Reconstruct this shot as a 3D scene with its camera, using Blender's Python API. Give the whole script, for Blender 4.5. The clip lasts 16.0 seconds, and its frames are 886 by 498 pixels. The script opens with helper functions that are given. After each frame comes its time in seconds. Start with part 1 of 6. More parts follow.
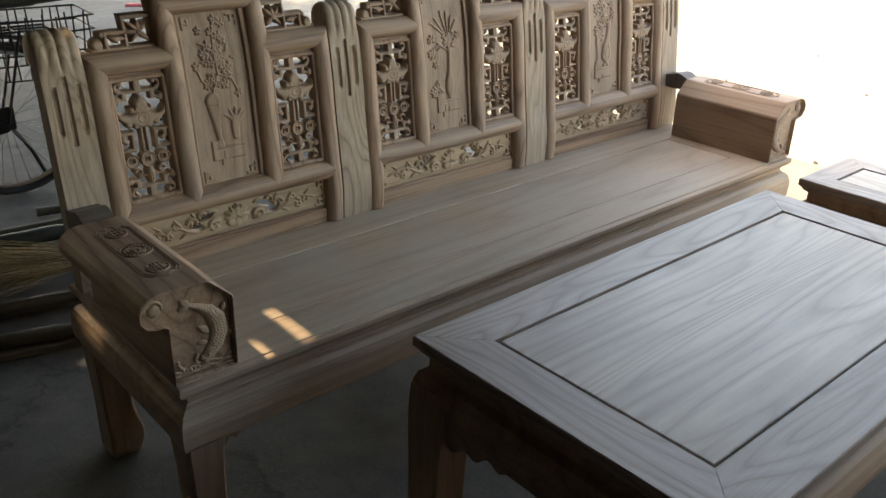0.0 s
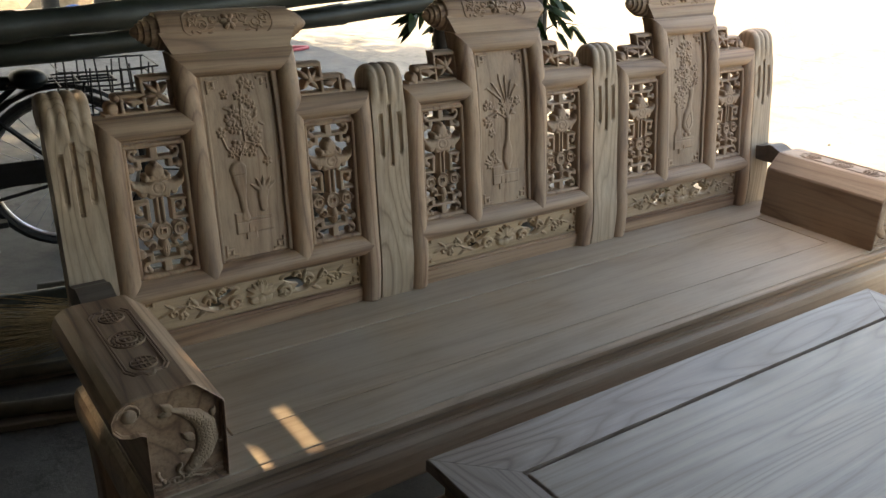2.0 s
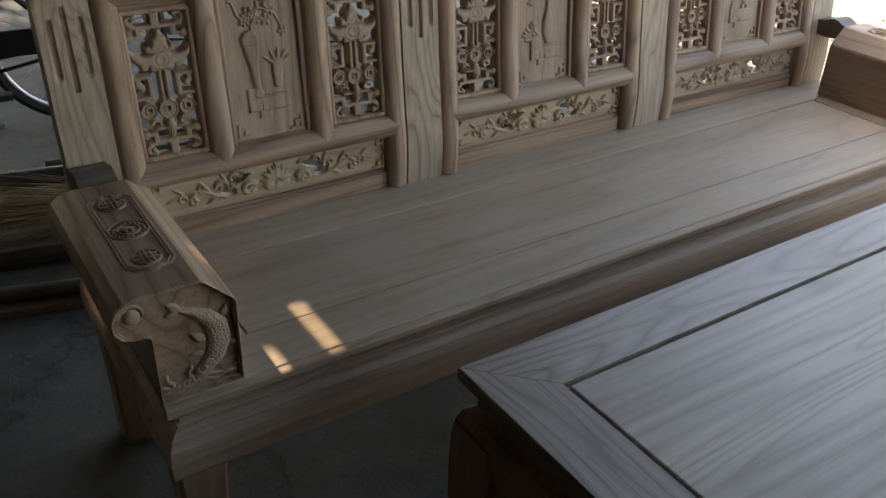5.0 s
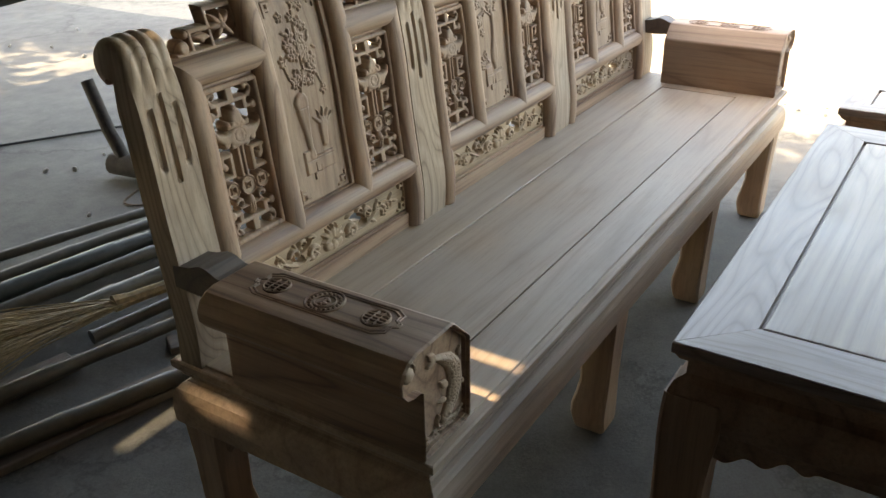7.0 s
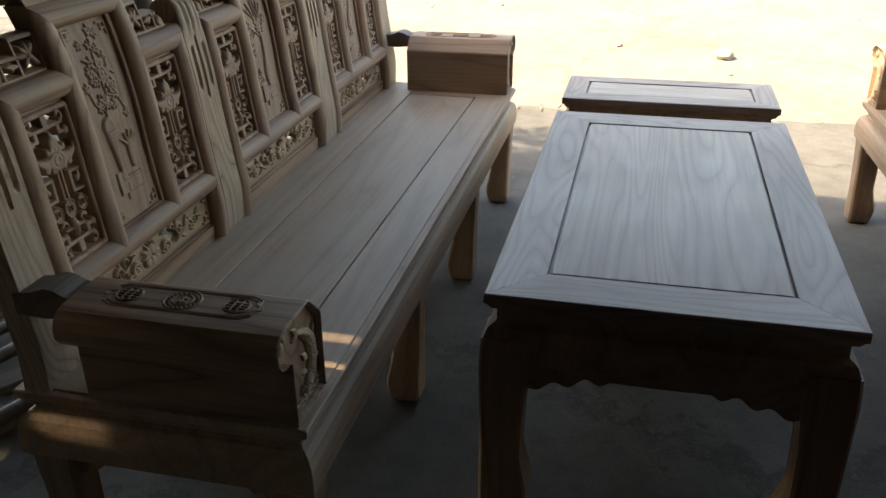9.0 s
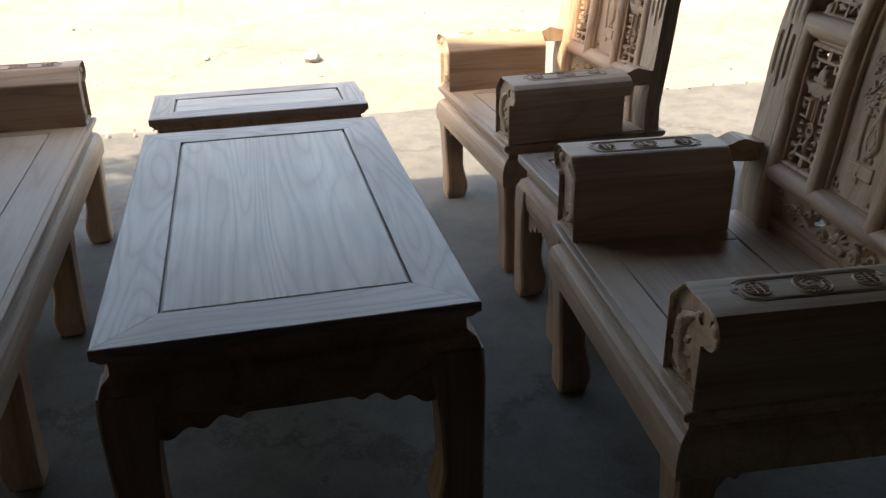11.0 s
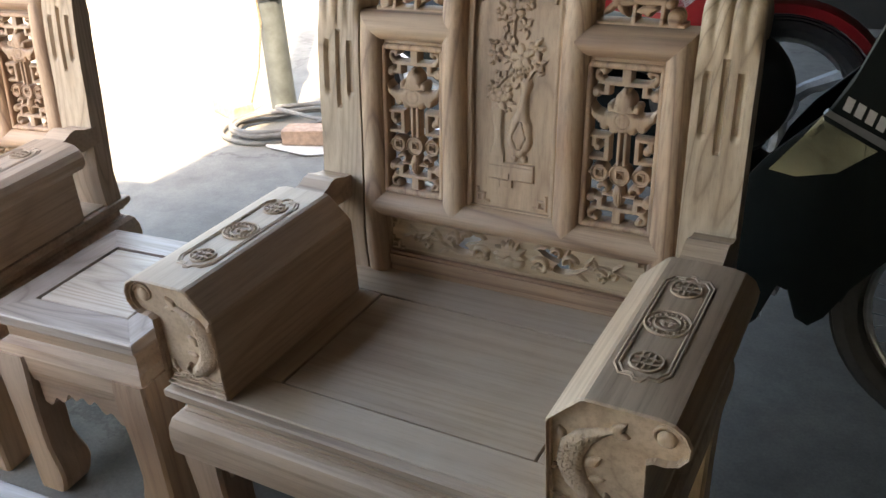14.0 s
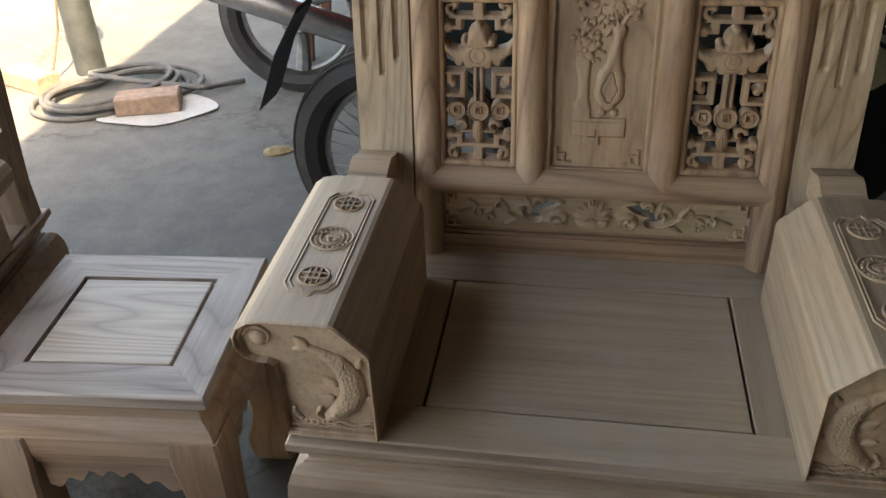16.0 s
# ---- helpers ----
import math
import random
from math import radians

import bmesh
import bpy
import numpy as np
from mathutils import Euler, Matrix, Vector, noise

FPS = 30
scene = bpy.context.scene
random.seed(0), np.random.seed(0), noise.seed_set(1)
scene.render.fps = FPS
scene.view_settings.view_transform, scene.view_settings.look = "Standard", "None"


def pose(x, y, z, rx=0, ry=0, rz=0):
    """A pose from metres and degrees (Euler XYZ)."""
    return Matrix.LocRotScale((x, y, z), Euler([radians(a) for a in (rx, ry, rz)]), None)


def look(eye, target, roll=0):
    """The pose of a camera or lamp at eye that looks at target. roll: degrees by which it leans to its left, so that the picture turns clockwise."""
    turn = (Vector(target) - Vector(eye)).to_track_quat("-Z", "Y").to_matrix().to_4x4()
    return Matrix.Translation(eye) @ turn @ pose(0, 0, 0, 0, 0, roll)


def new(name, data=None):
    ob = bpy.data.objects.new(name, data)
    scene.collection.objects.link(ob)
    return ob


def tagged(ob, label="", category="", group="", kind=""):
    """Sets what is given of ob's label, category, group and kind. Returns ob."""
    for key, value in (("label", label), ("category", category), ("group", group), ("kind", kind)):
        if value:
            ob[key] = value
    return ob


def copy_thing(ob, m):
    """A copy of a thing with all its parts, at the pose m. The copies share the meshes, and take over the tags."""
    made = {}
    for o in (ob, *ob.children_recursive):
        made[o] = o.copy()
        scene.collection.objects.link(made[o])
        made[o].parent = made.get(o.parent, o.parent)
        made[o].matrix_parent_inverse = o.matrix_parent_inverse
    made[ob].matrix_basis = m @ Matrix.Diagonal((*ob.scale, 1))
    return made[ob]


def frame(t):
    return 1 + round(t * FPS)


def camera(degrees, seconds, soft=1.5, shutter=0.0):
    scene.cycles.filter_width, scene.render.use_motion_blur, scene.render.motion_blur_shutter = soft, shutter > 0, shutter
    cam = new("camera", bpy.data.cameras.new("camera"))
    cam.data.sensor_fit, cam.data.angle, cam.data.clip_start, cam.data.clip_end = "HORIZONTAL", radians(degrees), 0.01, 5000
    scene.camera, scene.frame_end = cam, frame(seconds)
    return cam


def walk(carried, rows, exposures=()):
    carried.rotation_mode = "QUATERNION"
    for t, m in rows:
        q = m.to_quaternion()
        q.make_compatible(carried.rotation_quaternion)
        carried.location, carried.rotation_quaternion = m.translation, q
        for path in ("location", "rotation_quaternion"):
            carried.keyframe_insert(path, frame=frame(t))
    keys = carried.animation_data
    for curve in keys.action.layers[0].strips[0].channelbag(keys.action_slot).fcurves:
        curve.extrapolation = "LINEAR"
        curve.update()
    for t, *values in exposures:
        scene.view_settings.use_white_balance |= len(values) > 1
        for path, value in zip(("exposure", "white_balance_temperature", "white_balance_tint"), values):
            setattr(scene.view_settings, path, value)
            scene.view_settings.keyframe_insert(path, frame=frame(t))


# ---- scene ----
cam = camera(54.1, 16.0)
PATH = [
    (0, (-0.457, -1.069, 1.301), (0.758, 0.279, 0.459), 1.8),
    (0.5, (-0.402, -1.057, 1.322), (0.739, 0.354, 0.48), 0.2),
    (1, (-0.363, -1.012, 1.328), (0.738, 0.436, 0.497), -0.9),
    (1.5, (-0.329, -0.989, 1.324), (0.755, 0.488, 0.521), -0.3),
    (2, (-0.225, -0.951, 1.304), (0.848, 0.558, 0.55), 1.8),
    (2.5, (-0.097, -0.952, 1.331), (0.917, 0.608, 0.597), 2.9),
    (3, (0.013, -1.08, 1.361), (0.925, 0.547, 0.639), 2.5),
    (3.5, (0.049, -1.143, 1.363), (0.952, 0.473, 0.607), 2.4),
    (4, (0.032, -1.136, 1.333), (0.917, 0.441, 0.48), 2.4),
    (4.2, (-0.01, -1.092, 1.315), (0.884, 0.452, 0.412), 2.7),
    (6.3, (-0.416, -0.387, 1.219), (0.884, 0.675, 0.131), -1.3),
    (6.5, (-0.489, -0.351, 1.228), (0.908, 0.605, 0.163), -0.4),
    (7, (-0.728, -0.354, 1.235), (0.778, 0.609, 0.338), -1.0),
    (7.5, (-0.877, -0.342, 1.269), (0.718, 0.599, 0.512), -1.1),
    (8, (-0.965, -0.281, 1.28), (0.726, 0.521, 0.575), -1.3),
    (8.2, (-0.974, -0.274, 1.276), (0.734, 0.451, 0.53), -1.1),
    (10.3, (-0.934, -0.334, 1.234), (0.886, -0.368, 0.406), -1.4),
    (10.5, (-0.93, -0.334, 1.235), (0.886, -0.45, 0.406), -1.2),
    (11, (-0.89, -0.341, 1.232), (0.881, -0.74, 0.391), -1.1),
    (11.5, (-0.81, -0.379, 1.235), (0.86, -1.036, 0.352), -1.5),
    (12, (-0.686, -0.372, 1.231), (0.784, -1.341, 0.282), -3.0),
    (12.5, (-0.539, -0.291, 1.233), (0.718, -1.525, 0.286), -4.4),
    (13, (-0.39, -0.25, 1.225), (0.695, -1.66, 0.311), -3.2),
    (13.5, (-0.204, -0.25, 1.21), (0.764, -1.742, 0.296), -4.0),
    (14, (-0.026, -0.2, 1.233), (0.755, -1.785, 0.298), -3.9),
    (14.5, (0.115, -0.205, 1.231), (0.759, -1.837, 0.271), -2.7),
    (15, (0.27, -0.3, 1.219), (0.784, -1.933, 0.185), -2.5),
    (15.5, (0.413, -0.276, 1.236), (0.74, -1.925, 0.152), -3.5),
    (16, (0.574, -0.227, 1.249), (0.755, -1.886, 0.146), -2.5),
]
walk(cam, [(t, look(eye, target, roll)) for t, eye, target, roll in PATH], exposures=[(0.0, 3.06, 9100, 10), (0.5, 2.81, 9100, 10), (1.5, 2.92, 9000, 10), (2.0, 2.79, 9100, 10), (2.5, 2.41, 8000, 10), (3.5, 2.01, 7500, 10), (4.2, 2.06, 7700, 10), (6.3, 4.26, 9100, 10), (6.5, 4.26, 9100, 10), (7.0, 3.58, 9000, 10), (7.5, 3.36, 8900, 10), (8.0, 2.63, 8800, 10), (10.3, 2.41, 8400, 10), (11.0, 2.37, 7900, 10), (11.5, 2.31, 7800, 10), (12.0, 3.2, 8400, 10), (12.5, 3.93, 8500, 10), (13.0, 4.38, 8200, 10), (13.5, 4.13, 8200, 10), (14.0, 3.88, 8300, 10), (14.5, 3.78, 8500, 10), (15.0, 3.61, 8900, 10), (15.5, 3.46, 9100, 10), (16.0, 3.36, 9300, 10)])

# ---- world, sun, light ----
SUN = Vector((-0.37, 0.70, 1.0)).normalized()      # towards the sun
sun_data = bpy.data.lights.new("sun", "SUN")
sun_data.energy, sun_data.angle, sun_data.color = 2.7, radians(1.0), (1.0, 0.9, 0.76)
sun_ob = new("sun", sun_data)
sun_ob.matrix_world = look(SUN * 20, (0, 0, 0))
world = bpy.data.worlds.new("world")
scene.world = world
world.use_nodes = True
sky = world.node_tree.nodes.new("ShaderNodeTexSky")
sky.sky_type, sky.sun_disc = "NISHITA", False
sky.sun_elevation = math.asin(SUN.z)
sky.sun_rotation = math.atan2(SUN.x, SUN.y)
sky.dust_density = 2.5
back = world.node_tree.nodes["Background"]
back.inputs[1].default_value = 0.15
world.node_tree.links.new(sky.outputs[0], back.inputs[0])


# ---- materials ----
def node_material(name):
    m = bpy.data.materials.new(name)
    m.use_nodes = True
    nt = m.node_tree
    return m, nt, nt.nodes["Principled BSDF"]


def add(nt, kind, **values):
    n = nt.nodes.new(kind)
    for key, value in values.items():
        n.inputs[key].default_value = value
    return n


def ramp(nt, source, stops):
    r = nt.nodes.new("ShaderNodeValToRGB")
    els = r.color_ramp.elements
    while len(els) < len(stops):
        els.new(0.5)
    for e, (p, c) in zip(els, stops):
        e.position, e.color = p, (*c, 1)
    nt.links.new(source, r.inputs[0])
    return r


def mixed(nt, mode, fac, a, b):
    n = nt.nodes.new("ShaderNodeMix")
    n.data_type, n.blend_type = "RGBA", mode
    for sock, v in ((n.inputs[0], fac), (n.inputs[6], a), (n.inputs[7], b)):
        if hasattr(v, "links"):
            nt.links.new(v, sock)
        else:
            sock.default_value = v if isinstance(v, (int, float)) else (*v, 1)
    return n.outputs[2]


def wood(name, axis, dark, mid, light, rough=0.55, figure=1.0, dust=0.25, across=5.0, along=0.45, warp=0.35, contrast=1.0, streak=0.75):
    """Sanded bare hardwood; axis is the way of the grain."""
    dark, light = (tuple(b + (a - b) * contrast for a, b in zip(c, mid)) for c in (dark, light))
    m, nt, bsdf = node_material(name)
    L = nt.links.new
    co = nt.nodes.new("ShaderNodeTexCoord")
    info = nt.nodes.new("ShaderNodeObjectInfo")
    off = nt.nodes.new("ShaderNodeVectorMath")
    off.operation = "MULTIPLY_ADD"
    comb = nt.nodes.new("ShaderNodeCombineXYZ")
    for k in range(3):
        L(info.outputs["Random"], comb.inputs[k])
    L(comb.outputs[0], off.inputs[0])
    off.inputs[1].default_value = (7.3, 5.1, 3.7)
    L(co.outputs["Object"], off.inputs[2])

    def stretched(across, along):
        mp = nt.nodes.new("ShaderNodeMapping")
        mp.inputs["Scale"].default_value = [along if k == axis else across for k in range(3)]
        L(off.outputs[0], mp.inputs[0])
        return mp.outputs[0]

    big = add(nt, "ShaderNodeTexNoise", Scale=1.0, Detail=1.5, Roughness=0.45, Distortion=warp)
    L(stretched(across, along), big.inputs["Vector"])
    mul = nt.nodes.new("ShaderNodeMath")
    mul.operation = "MULTIPLY"
    L(big.outputs[0], mul.inputs[0])
    mul.inputs[1].default_value = 11.0 * figure
    frac = nt.nodes.new("ShaderNodeMath")
    frac.operation = "FRACT"
    L(mul.outputs[0], frac.inputs[0])
    fine = add(nt, "ShaderNodeTexNoise", Scale=1.0, Detail=5.0, Roughness=0.65)
    L(stretched(120.0, 3.0), fine.inputs["Vector"])
    pores = add(nt, "ShaderNodeTexNoise", Scale=1.0, Detail=2.0, Roughness=0.6)
    L(stretched(420.0, 22.0), pores.inputs["Vector"])
    blot = add(nt, "ShaderNodeTexNoise", Scale=4.0, Detail=5.0, Roughness=0.6)
    L(off.outputs[0], blot.inputs["Vector"])
    figure_col = ramp(nt, frac.outputs[0], [(0.0, dark), (0.10, mid), (0.45, light), (0.86, mid), (1.0, dark)])
    fine_col = ramp(nt, fine.outputs[0], [(0.30, (0.60, 0.57, 0.55)), (0.52, (0.97, 0.96, 0.95)), (0.7, (1.09, 1.08, 1.07))])
    c = mixed(nt, "MULTIPLY", streak, figure_col.outputs[0], fine_col.outputs[0])
    pore_col = ramp(nt, pores.outputs[0], [(0.3, (0.62, 0.6, 0.58)), (0.45, (1, 1, 1))])
    c = mixed(nt, "MULTIPLY", 0.4, c, pore_col.outputs[0])
    tone = add(nt, "ShaderNodeTexNoise", Scale=1.0, Detail=3.0, Roughness=0.5)
    L(stretched(7.0, 2.0), tone.inputs["Vector"])
    tone_col = ramp(nt, tone.outputs[0], [(0.28, (0.74, 0.71, 0.73)), (0.5, (1, 1, 1)), (0.74, (1.14, 1.08, 1.04))])
    c = mixed(nt, "MULTIPLY", 0.9, c, tone_col.outputs[0])
    blot_fac = ramp(nt, blot.outputs[0], [(0.35, (0, 0, 0)), (0.75, (dust,) * 3)])
    c = mixed(nt, "MIX", blot_fac.outputs[0], c, (0.44, 0.37, 0.30))
    L(c, bsdf.inputs["Base Color"])
    r = ramp(nt, blot.outputs[0], [(0.3, (rough - 0.06,) * 3), (0.7, (rough + 0.12,) * 3)])
    L(r.outputs[0], bsdf.inputs["Roughness"])
    bump = add(nt, "ShaderNodeBump", Strength=0.2, Distance=0.002)
    L(fine.outputs[0], bump.inputs["Height"])
    L(bump.outputs[0], bsdf.inputs["Normal"])
    return m


TAN = ((0.24, 0.155, 0.098), (0.40, 0.278, 0.184), (0.49, 0.358, 0.25))
RED = ((0.185, 0.098, 0.058), (0.32, 0.192, 0.116), (0.405, 0.265, 0.168))
BROWN = ((0.19, 0.11, 0.068), (0.33, 0.215, 0.138), (0.42, 0.295, 0.20))
DUSTY = ((0.27, 0.19, 0.122), (0.385, 0.285, 0.195), (0.455, 0.35, 0.25))
DARKER = ((0.16, 0.115, 0.095), (0.28, 0.22, 0.185), (0.37, 0.30, 0.255))
GREY = ((0.25, 0.195, 0.15), (0.37, 0.305, 0.245), (0.47, 0.40, 0.33))
wood_x, wood_y, wood_z = (wood("tan_wood_" + "xyz"[k], k, *TAN, contrast=0.45, figure=0.7) for k in range(3))
brown_x, brown_y, brown_z = (wood("brown_wood_" + "xyz"[k], k, *BROWN, contrast=0.6, figure=0.8) for k in range(3))
seat_x = wood("dusty_seat_wood", 0, *DUSTY, contrast=0.42, figure=1.1, dust=0.6, across=4.5, along=0.4, streak=0.4, rough=0.5)
seat_y = wood("dusty_end_wood", 1, *DUSTY, contrast=0.42, figure=1.1, dust=0.6, across=4.5, along=0.4, streak=0.4, rough=0.5)
# shade on the bench's arm brackets, put into a near-black wood
shaded_x = wood("shaded_wood_x", 0, (0.06, 0.045, 0.036), (0.11, 0.083, 0.066), (0.15, 0.115, 0.09), contrast=0.7)
gold_x = wood("golden_wood_x", 0, (0.27, 0.18, 0.10), (0.41, 0.29, 0.175), (0.49, 0.36, 0.235), contrast=0.5, figure=0.7)
figured_z = wood("figured_wood_z", 2, (0.22, 0.15, 0.095), (0.37, 0.268, 0.18), (0.45, 0.34, 0.24), across=6.0, along=1.0, warp=0.35, figure=2.4, contrast=0.9, dust=0.35)
red_x, red_y, red_z = (wood("red_wood_" + "xyz"[k], k, *RED, contrast=1.0, figure=1.3, along=0.3, streak=1.0, dust=0.3) for k in range(3))
top_x, top_y = (wood("grey_wood_" + "xyz"[k], k, *GREY, rough=0.36, across=5.0, along=0.55, warp=0.12, figure=2.6, contrast=0.8, dust=0.3, streak=0.7) for k in (0, 1))
border_x, border_y = (wood("border_wood_" + "xyz"[k], k, *DARKER, rough=0.38, across=6.0, along=1.0, warp=0.3, figure=1.8, contrast=0.8, dust=0.25, streak=0.7) for k in (0, 1))


def plain(name, colour, rough=0.6, metal=0.0, vary=0.25, scale=30.0, bump_by=0.2, gloss=0.5):
    m, nt, bsdf = node_material(name)
    co = nt.nodes.new("ShaderNodeTexCoord")
    n1 = add(nt, "ShaderNodeTexNoise", Scale=scale, Detail=6.0, Roughness=0.65)
    n2 = add(nt, "ShaderNodeTexNoise", Scale=scale / 9, Detail=3.0)
    for n in (n1, n2):
        nt.links.new(co.outputs["Object"], n.inputs["Vector"])
    lo, hi = [max(0, c * (1 - vary)) for c in colour], [min(1, c * (1 + vary)) for c in colour]
    r1 = ramp(nt, n1.outputs[0], [(0.3, lo), (0.7, hi)])
    r2 = ramp(nt, n2.outputs[0], [(0.35, (1 - vary,) * 3), (0.65, (1, 1, 1))])
    nt.links.new(mixed(nt, "MULTIPLY", 1.0, r1.outputs[0], r2.outputs[0]), bsdf.inputs["Base Color"])
    bsdf.inputs["Roughness"].default_value, bsdf.inputs["Metallic"].default_value = rough, metal
    bsdf.inputs["Specular IOR Level"].default_value = gloss
    if bump_by:
        b = add(nt, "ShaderNodeBump", Strength=bump_by, Distance=0.003)
        nt.links.new(n1.outputs[0], b.inputs["Height"])
        nt.links.new(b.outputs[0], bsdf.inputs["Normal"])
    return m


def concrete(name, low, high):
    m, nt, bsdf = node_material(name)
    L = nt.links.new
    co = nt.nodes.new("ShaderNodeTexCoord")
    big = add(nt, "ShaderNodeTexNoise", Scale=0.9, Detail=6.0, Roughness=0.6)
    mid = add(nt, "ShaderNodeTexNoise", Scale=9.0, Detail=8.0, Roughness=0.7)
    grit = add(nt, "ShaderNodeTexNoise", Scale=140.0, Detail=3.0, Roughness=0.7)
    crack = nt.nodes.new("ShaderNodeTexVoronoi")
    crack.feature = "DISTANCE_TO_EDGE"
    crack.inputs["Scale"].default_value = 0.55
    warp = mixed(nt, "ADD", 0.35, co.outputs["Object"], mid.outputs["Color"])
    L(warp, crack.inputs["Vector"])
    for n in (big, mid, grit):
        L(co.outputs["Object"], n.inputs["Vector"])
    a = ramp(nt, big.outputs[0], [(0.3, low), (0.7, high)])
    b = ramp(nt, mid.outputs[0], [(0.3, (0.72, 0.72, 0.72)), (0.62, (1.05, 1.04, 1.02))])
    g = ramp(nt, grit.outputs[0], [(0.35, (0.8, 0.8, 0.8)), (0.65, (1.1, 1.1, 1.1))])
    k = ramp(nt, crack.outputs["Distance"], [(0.0, (0.55, 0.54, 0.52)), (0.012, (1, 1, 1))])
    c = mixed(nt, "MULTIPLY", 1.0, a.outputs[0], b.outputs[0])
    c = mixed(nt, "MULTIPLY", 0.6, c, g.outputs[0])
    c = mixed(nt, "MULTIPLY", 0.7, c, k.outputs[0])
    L(c, bsdf.inputs["Base Color"])
    bsdf.inputs["Roughness"].default_value = 0.85
    bsdf.inputs["Specular IOR Level"].default_value = 0.2
    h = mixed(nt, "ADD", 0.25, mid.outputs["Color"], grit.outputs["Color"])
    bump = add(nt, "ShaderNodeBump", Strength=0.45, Distance=0.012)
    L(h, bump.inputs["Height"])
    L(bump.outputs[0], bsdf.inputs["Normal"])
    return m


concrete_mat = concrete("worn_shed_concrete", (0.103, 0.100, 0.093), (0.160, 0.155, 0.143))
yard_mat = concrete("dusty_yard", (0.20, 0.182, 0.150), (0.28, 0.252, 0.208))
# for walls out of view: near-black so they bounce hardly any light
wall_mat = plain("light_absorbing_wall", (0.020, 0.019, 0.018), 0.9, scale=6, gloss=0.2)
# the roof's underside is near-black to limit light bounced from the yard
roof_mat = plain("light_absorbing_sheet", (0.020, 0.019, 0.018), 0.8, scale=5, gloss=0.2)
bamboo_dark = plain("dark_bamboo", (0.034, 0.040, 0.032), 0.5, scale=25)
bamboo_pale = plain("dry_bamboo", (0.075, 0.066, 0.046), 0.5, scale=25)


# ---- mesh helpers ----
def part(name, bm, material, parent=None, label="", at=(0, 0, 0), smooth=False, crease=38):
    me = bpy.data.meshes.new(name)
    bmesh.ops.recalc_face_normals(bm, faces=bm.faces)
    if smooth:
        for f in bm.faces:
            f.smooth = True
    bm.to_mesh(me)
    bm.free()
    me.materials.append(material)
    if smooth:
        me.set_sharp_from_angle(angle=radians(crease))
    return placed(name, me, parent, label, at)


def placed(name, me, parent=None, label="", at=(0, 0, 0)):
    ob = new(name, me)
    ob.location = at
    ob.parent = parent
    return tagged(ob, label)


def loft(bm, rings, closed=True, caps=True):
    vs = [[bm.verts.new(p) for p in r] for r in rings]
    n = len(vs[0])
    for a, b in zip(vs, vs[1:]):
        for k in range(n if closed else n - 1):
            bm.faces.new((a[k], a[(k + 1) % n], b[(k + 1) % n], b[k]))
    if caps and closed:
        bm.faces.new(vs[0][::-1])
        bm.faces.new(vs[-1])


def block(bm, x0, x1, y0, y1, z0, z1, bev=0.0):
    made = bmesh.ops.create_cube(bm, size=1.0, matrix=Matrix.LocRotScale(
        ((x0 + x1) / 2, (y0 + y1) / 2, (z0 + z1) / 2), None, (abs(x1 - x0), abs(y1 - y0), abs(z1 - z0))))
    if bev:
        edges = {e for v in made["verts"] for e in v.link_edges}
        bmesh.ops.bevel(bm, geom=list(edges), offset=bev, segments=2, affect="EDGES", profile=0.5)


def tube(bm, pts, radii, n=8):
    pts = [Vector(p) for p in pts]
    rings = []
    for k, p in enumerate(pts):
        d = (pts[min(k + 1, len(pts) - 1)] - pts[max(k - 1, 0)]).normalized()
        u = d.orthogonal().normalized() if k == 0 else (u - d * u.dot(d)).normalized()
        v = d.cross(u)
        r = radii[k] if isinstance(radii, (list, tuple)) else radii
        rings.append([p + r * (math.cos(a) * u + math.sin(a) * v) for a in (2 * math.pi * j / n for j in range(n))])
    loft(bm, rings)


def ball(bm, c, r, turn=0.0, seg=8, rows=5):
    """An ellipsoid with half-axes r, turned about its own y."""
    bmesh.ops.create_uvsphere(bm, u_segments=seg, v_segments=rows, radius=1.0, matrix=Matrix.Translation(c)
                              @ Matrix.Rotation(turn, 4, "Y") @ Matrix.Diagonal((*r, 1)))


def frame_sweep(bm, x0, x1, y0, y1, profile, cap=True):
    """A moulding swept round a rectangle: profile rows are (outward offset, height)."""
    rings = [[(x0 - o, y0 - o, z), (x1 + o, y0 - o, z), (x1 + o, y1 + o, z), (x0 - o, y1 + o, z)] for o, z in profile]
    loft(bm, rings, caps=cap)


# ---- structure ----
bm = bmesh.new()
bmesh.ops.create_grid(bm, x_segments=4, y_segments=4, size=300)
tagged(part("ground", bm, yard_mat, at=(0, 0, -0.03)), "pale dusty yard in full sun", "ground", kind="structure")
# the shed's slab, its sunny edge broken and uneven
bm = bmesh.new()
edge = [(3.42 + 0.035 * noise.noise(Vector((0, k * 0.11, 0))) + 0.02 * noise.noise(Vector((3, k * 0.45, 0))), -9.0 + 0.06 * k) for k in range(315)]
rim = [(-4.0, -9.0)] + edge + [(-4.0, edge[-1][1])]
loft(bm, [[(x + (0.012 if x > 0 else 0), y, -0.034) for x, y in rim], [(x, y, -0.006) for x, y in rim], [(x - (0.008 if x > 0 else 0), y, 0.0) for x, y in rim]])
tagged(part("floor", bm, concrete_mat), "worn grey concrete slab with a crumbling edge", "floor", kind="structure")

# out of view and set low, to hold back sky light inside
ROOF_Z = 1.8


def roof_edge(y):
    return 2.477 - 0.433 * ROOF_Z + 0.09 * y


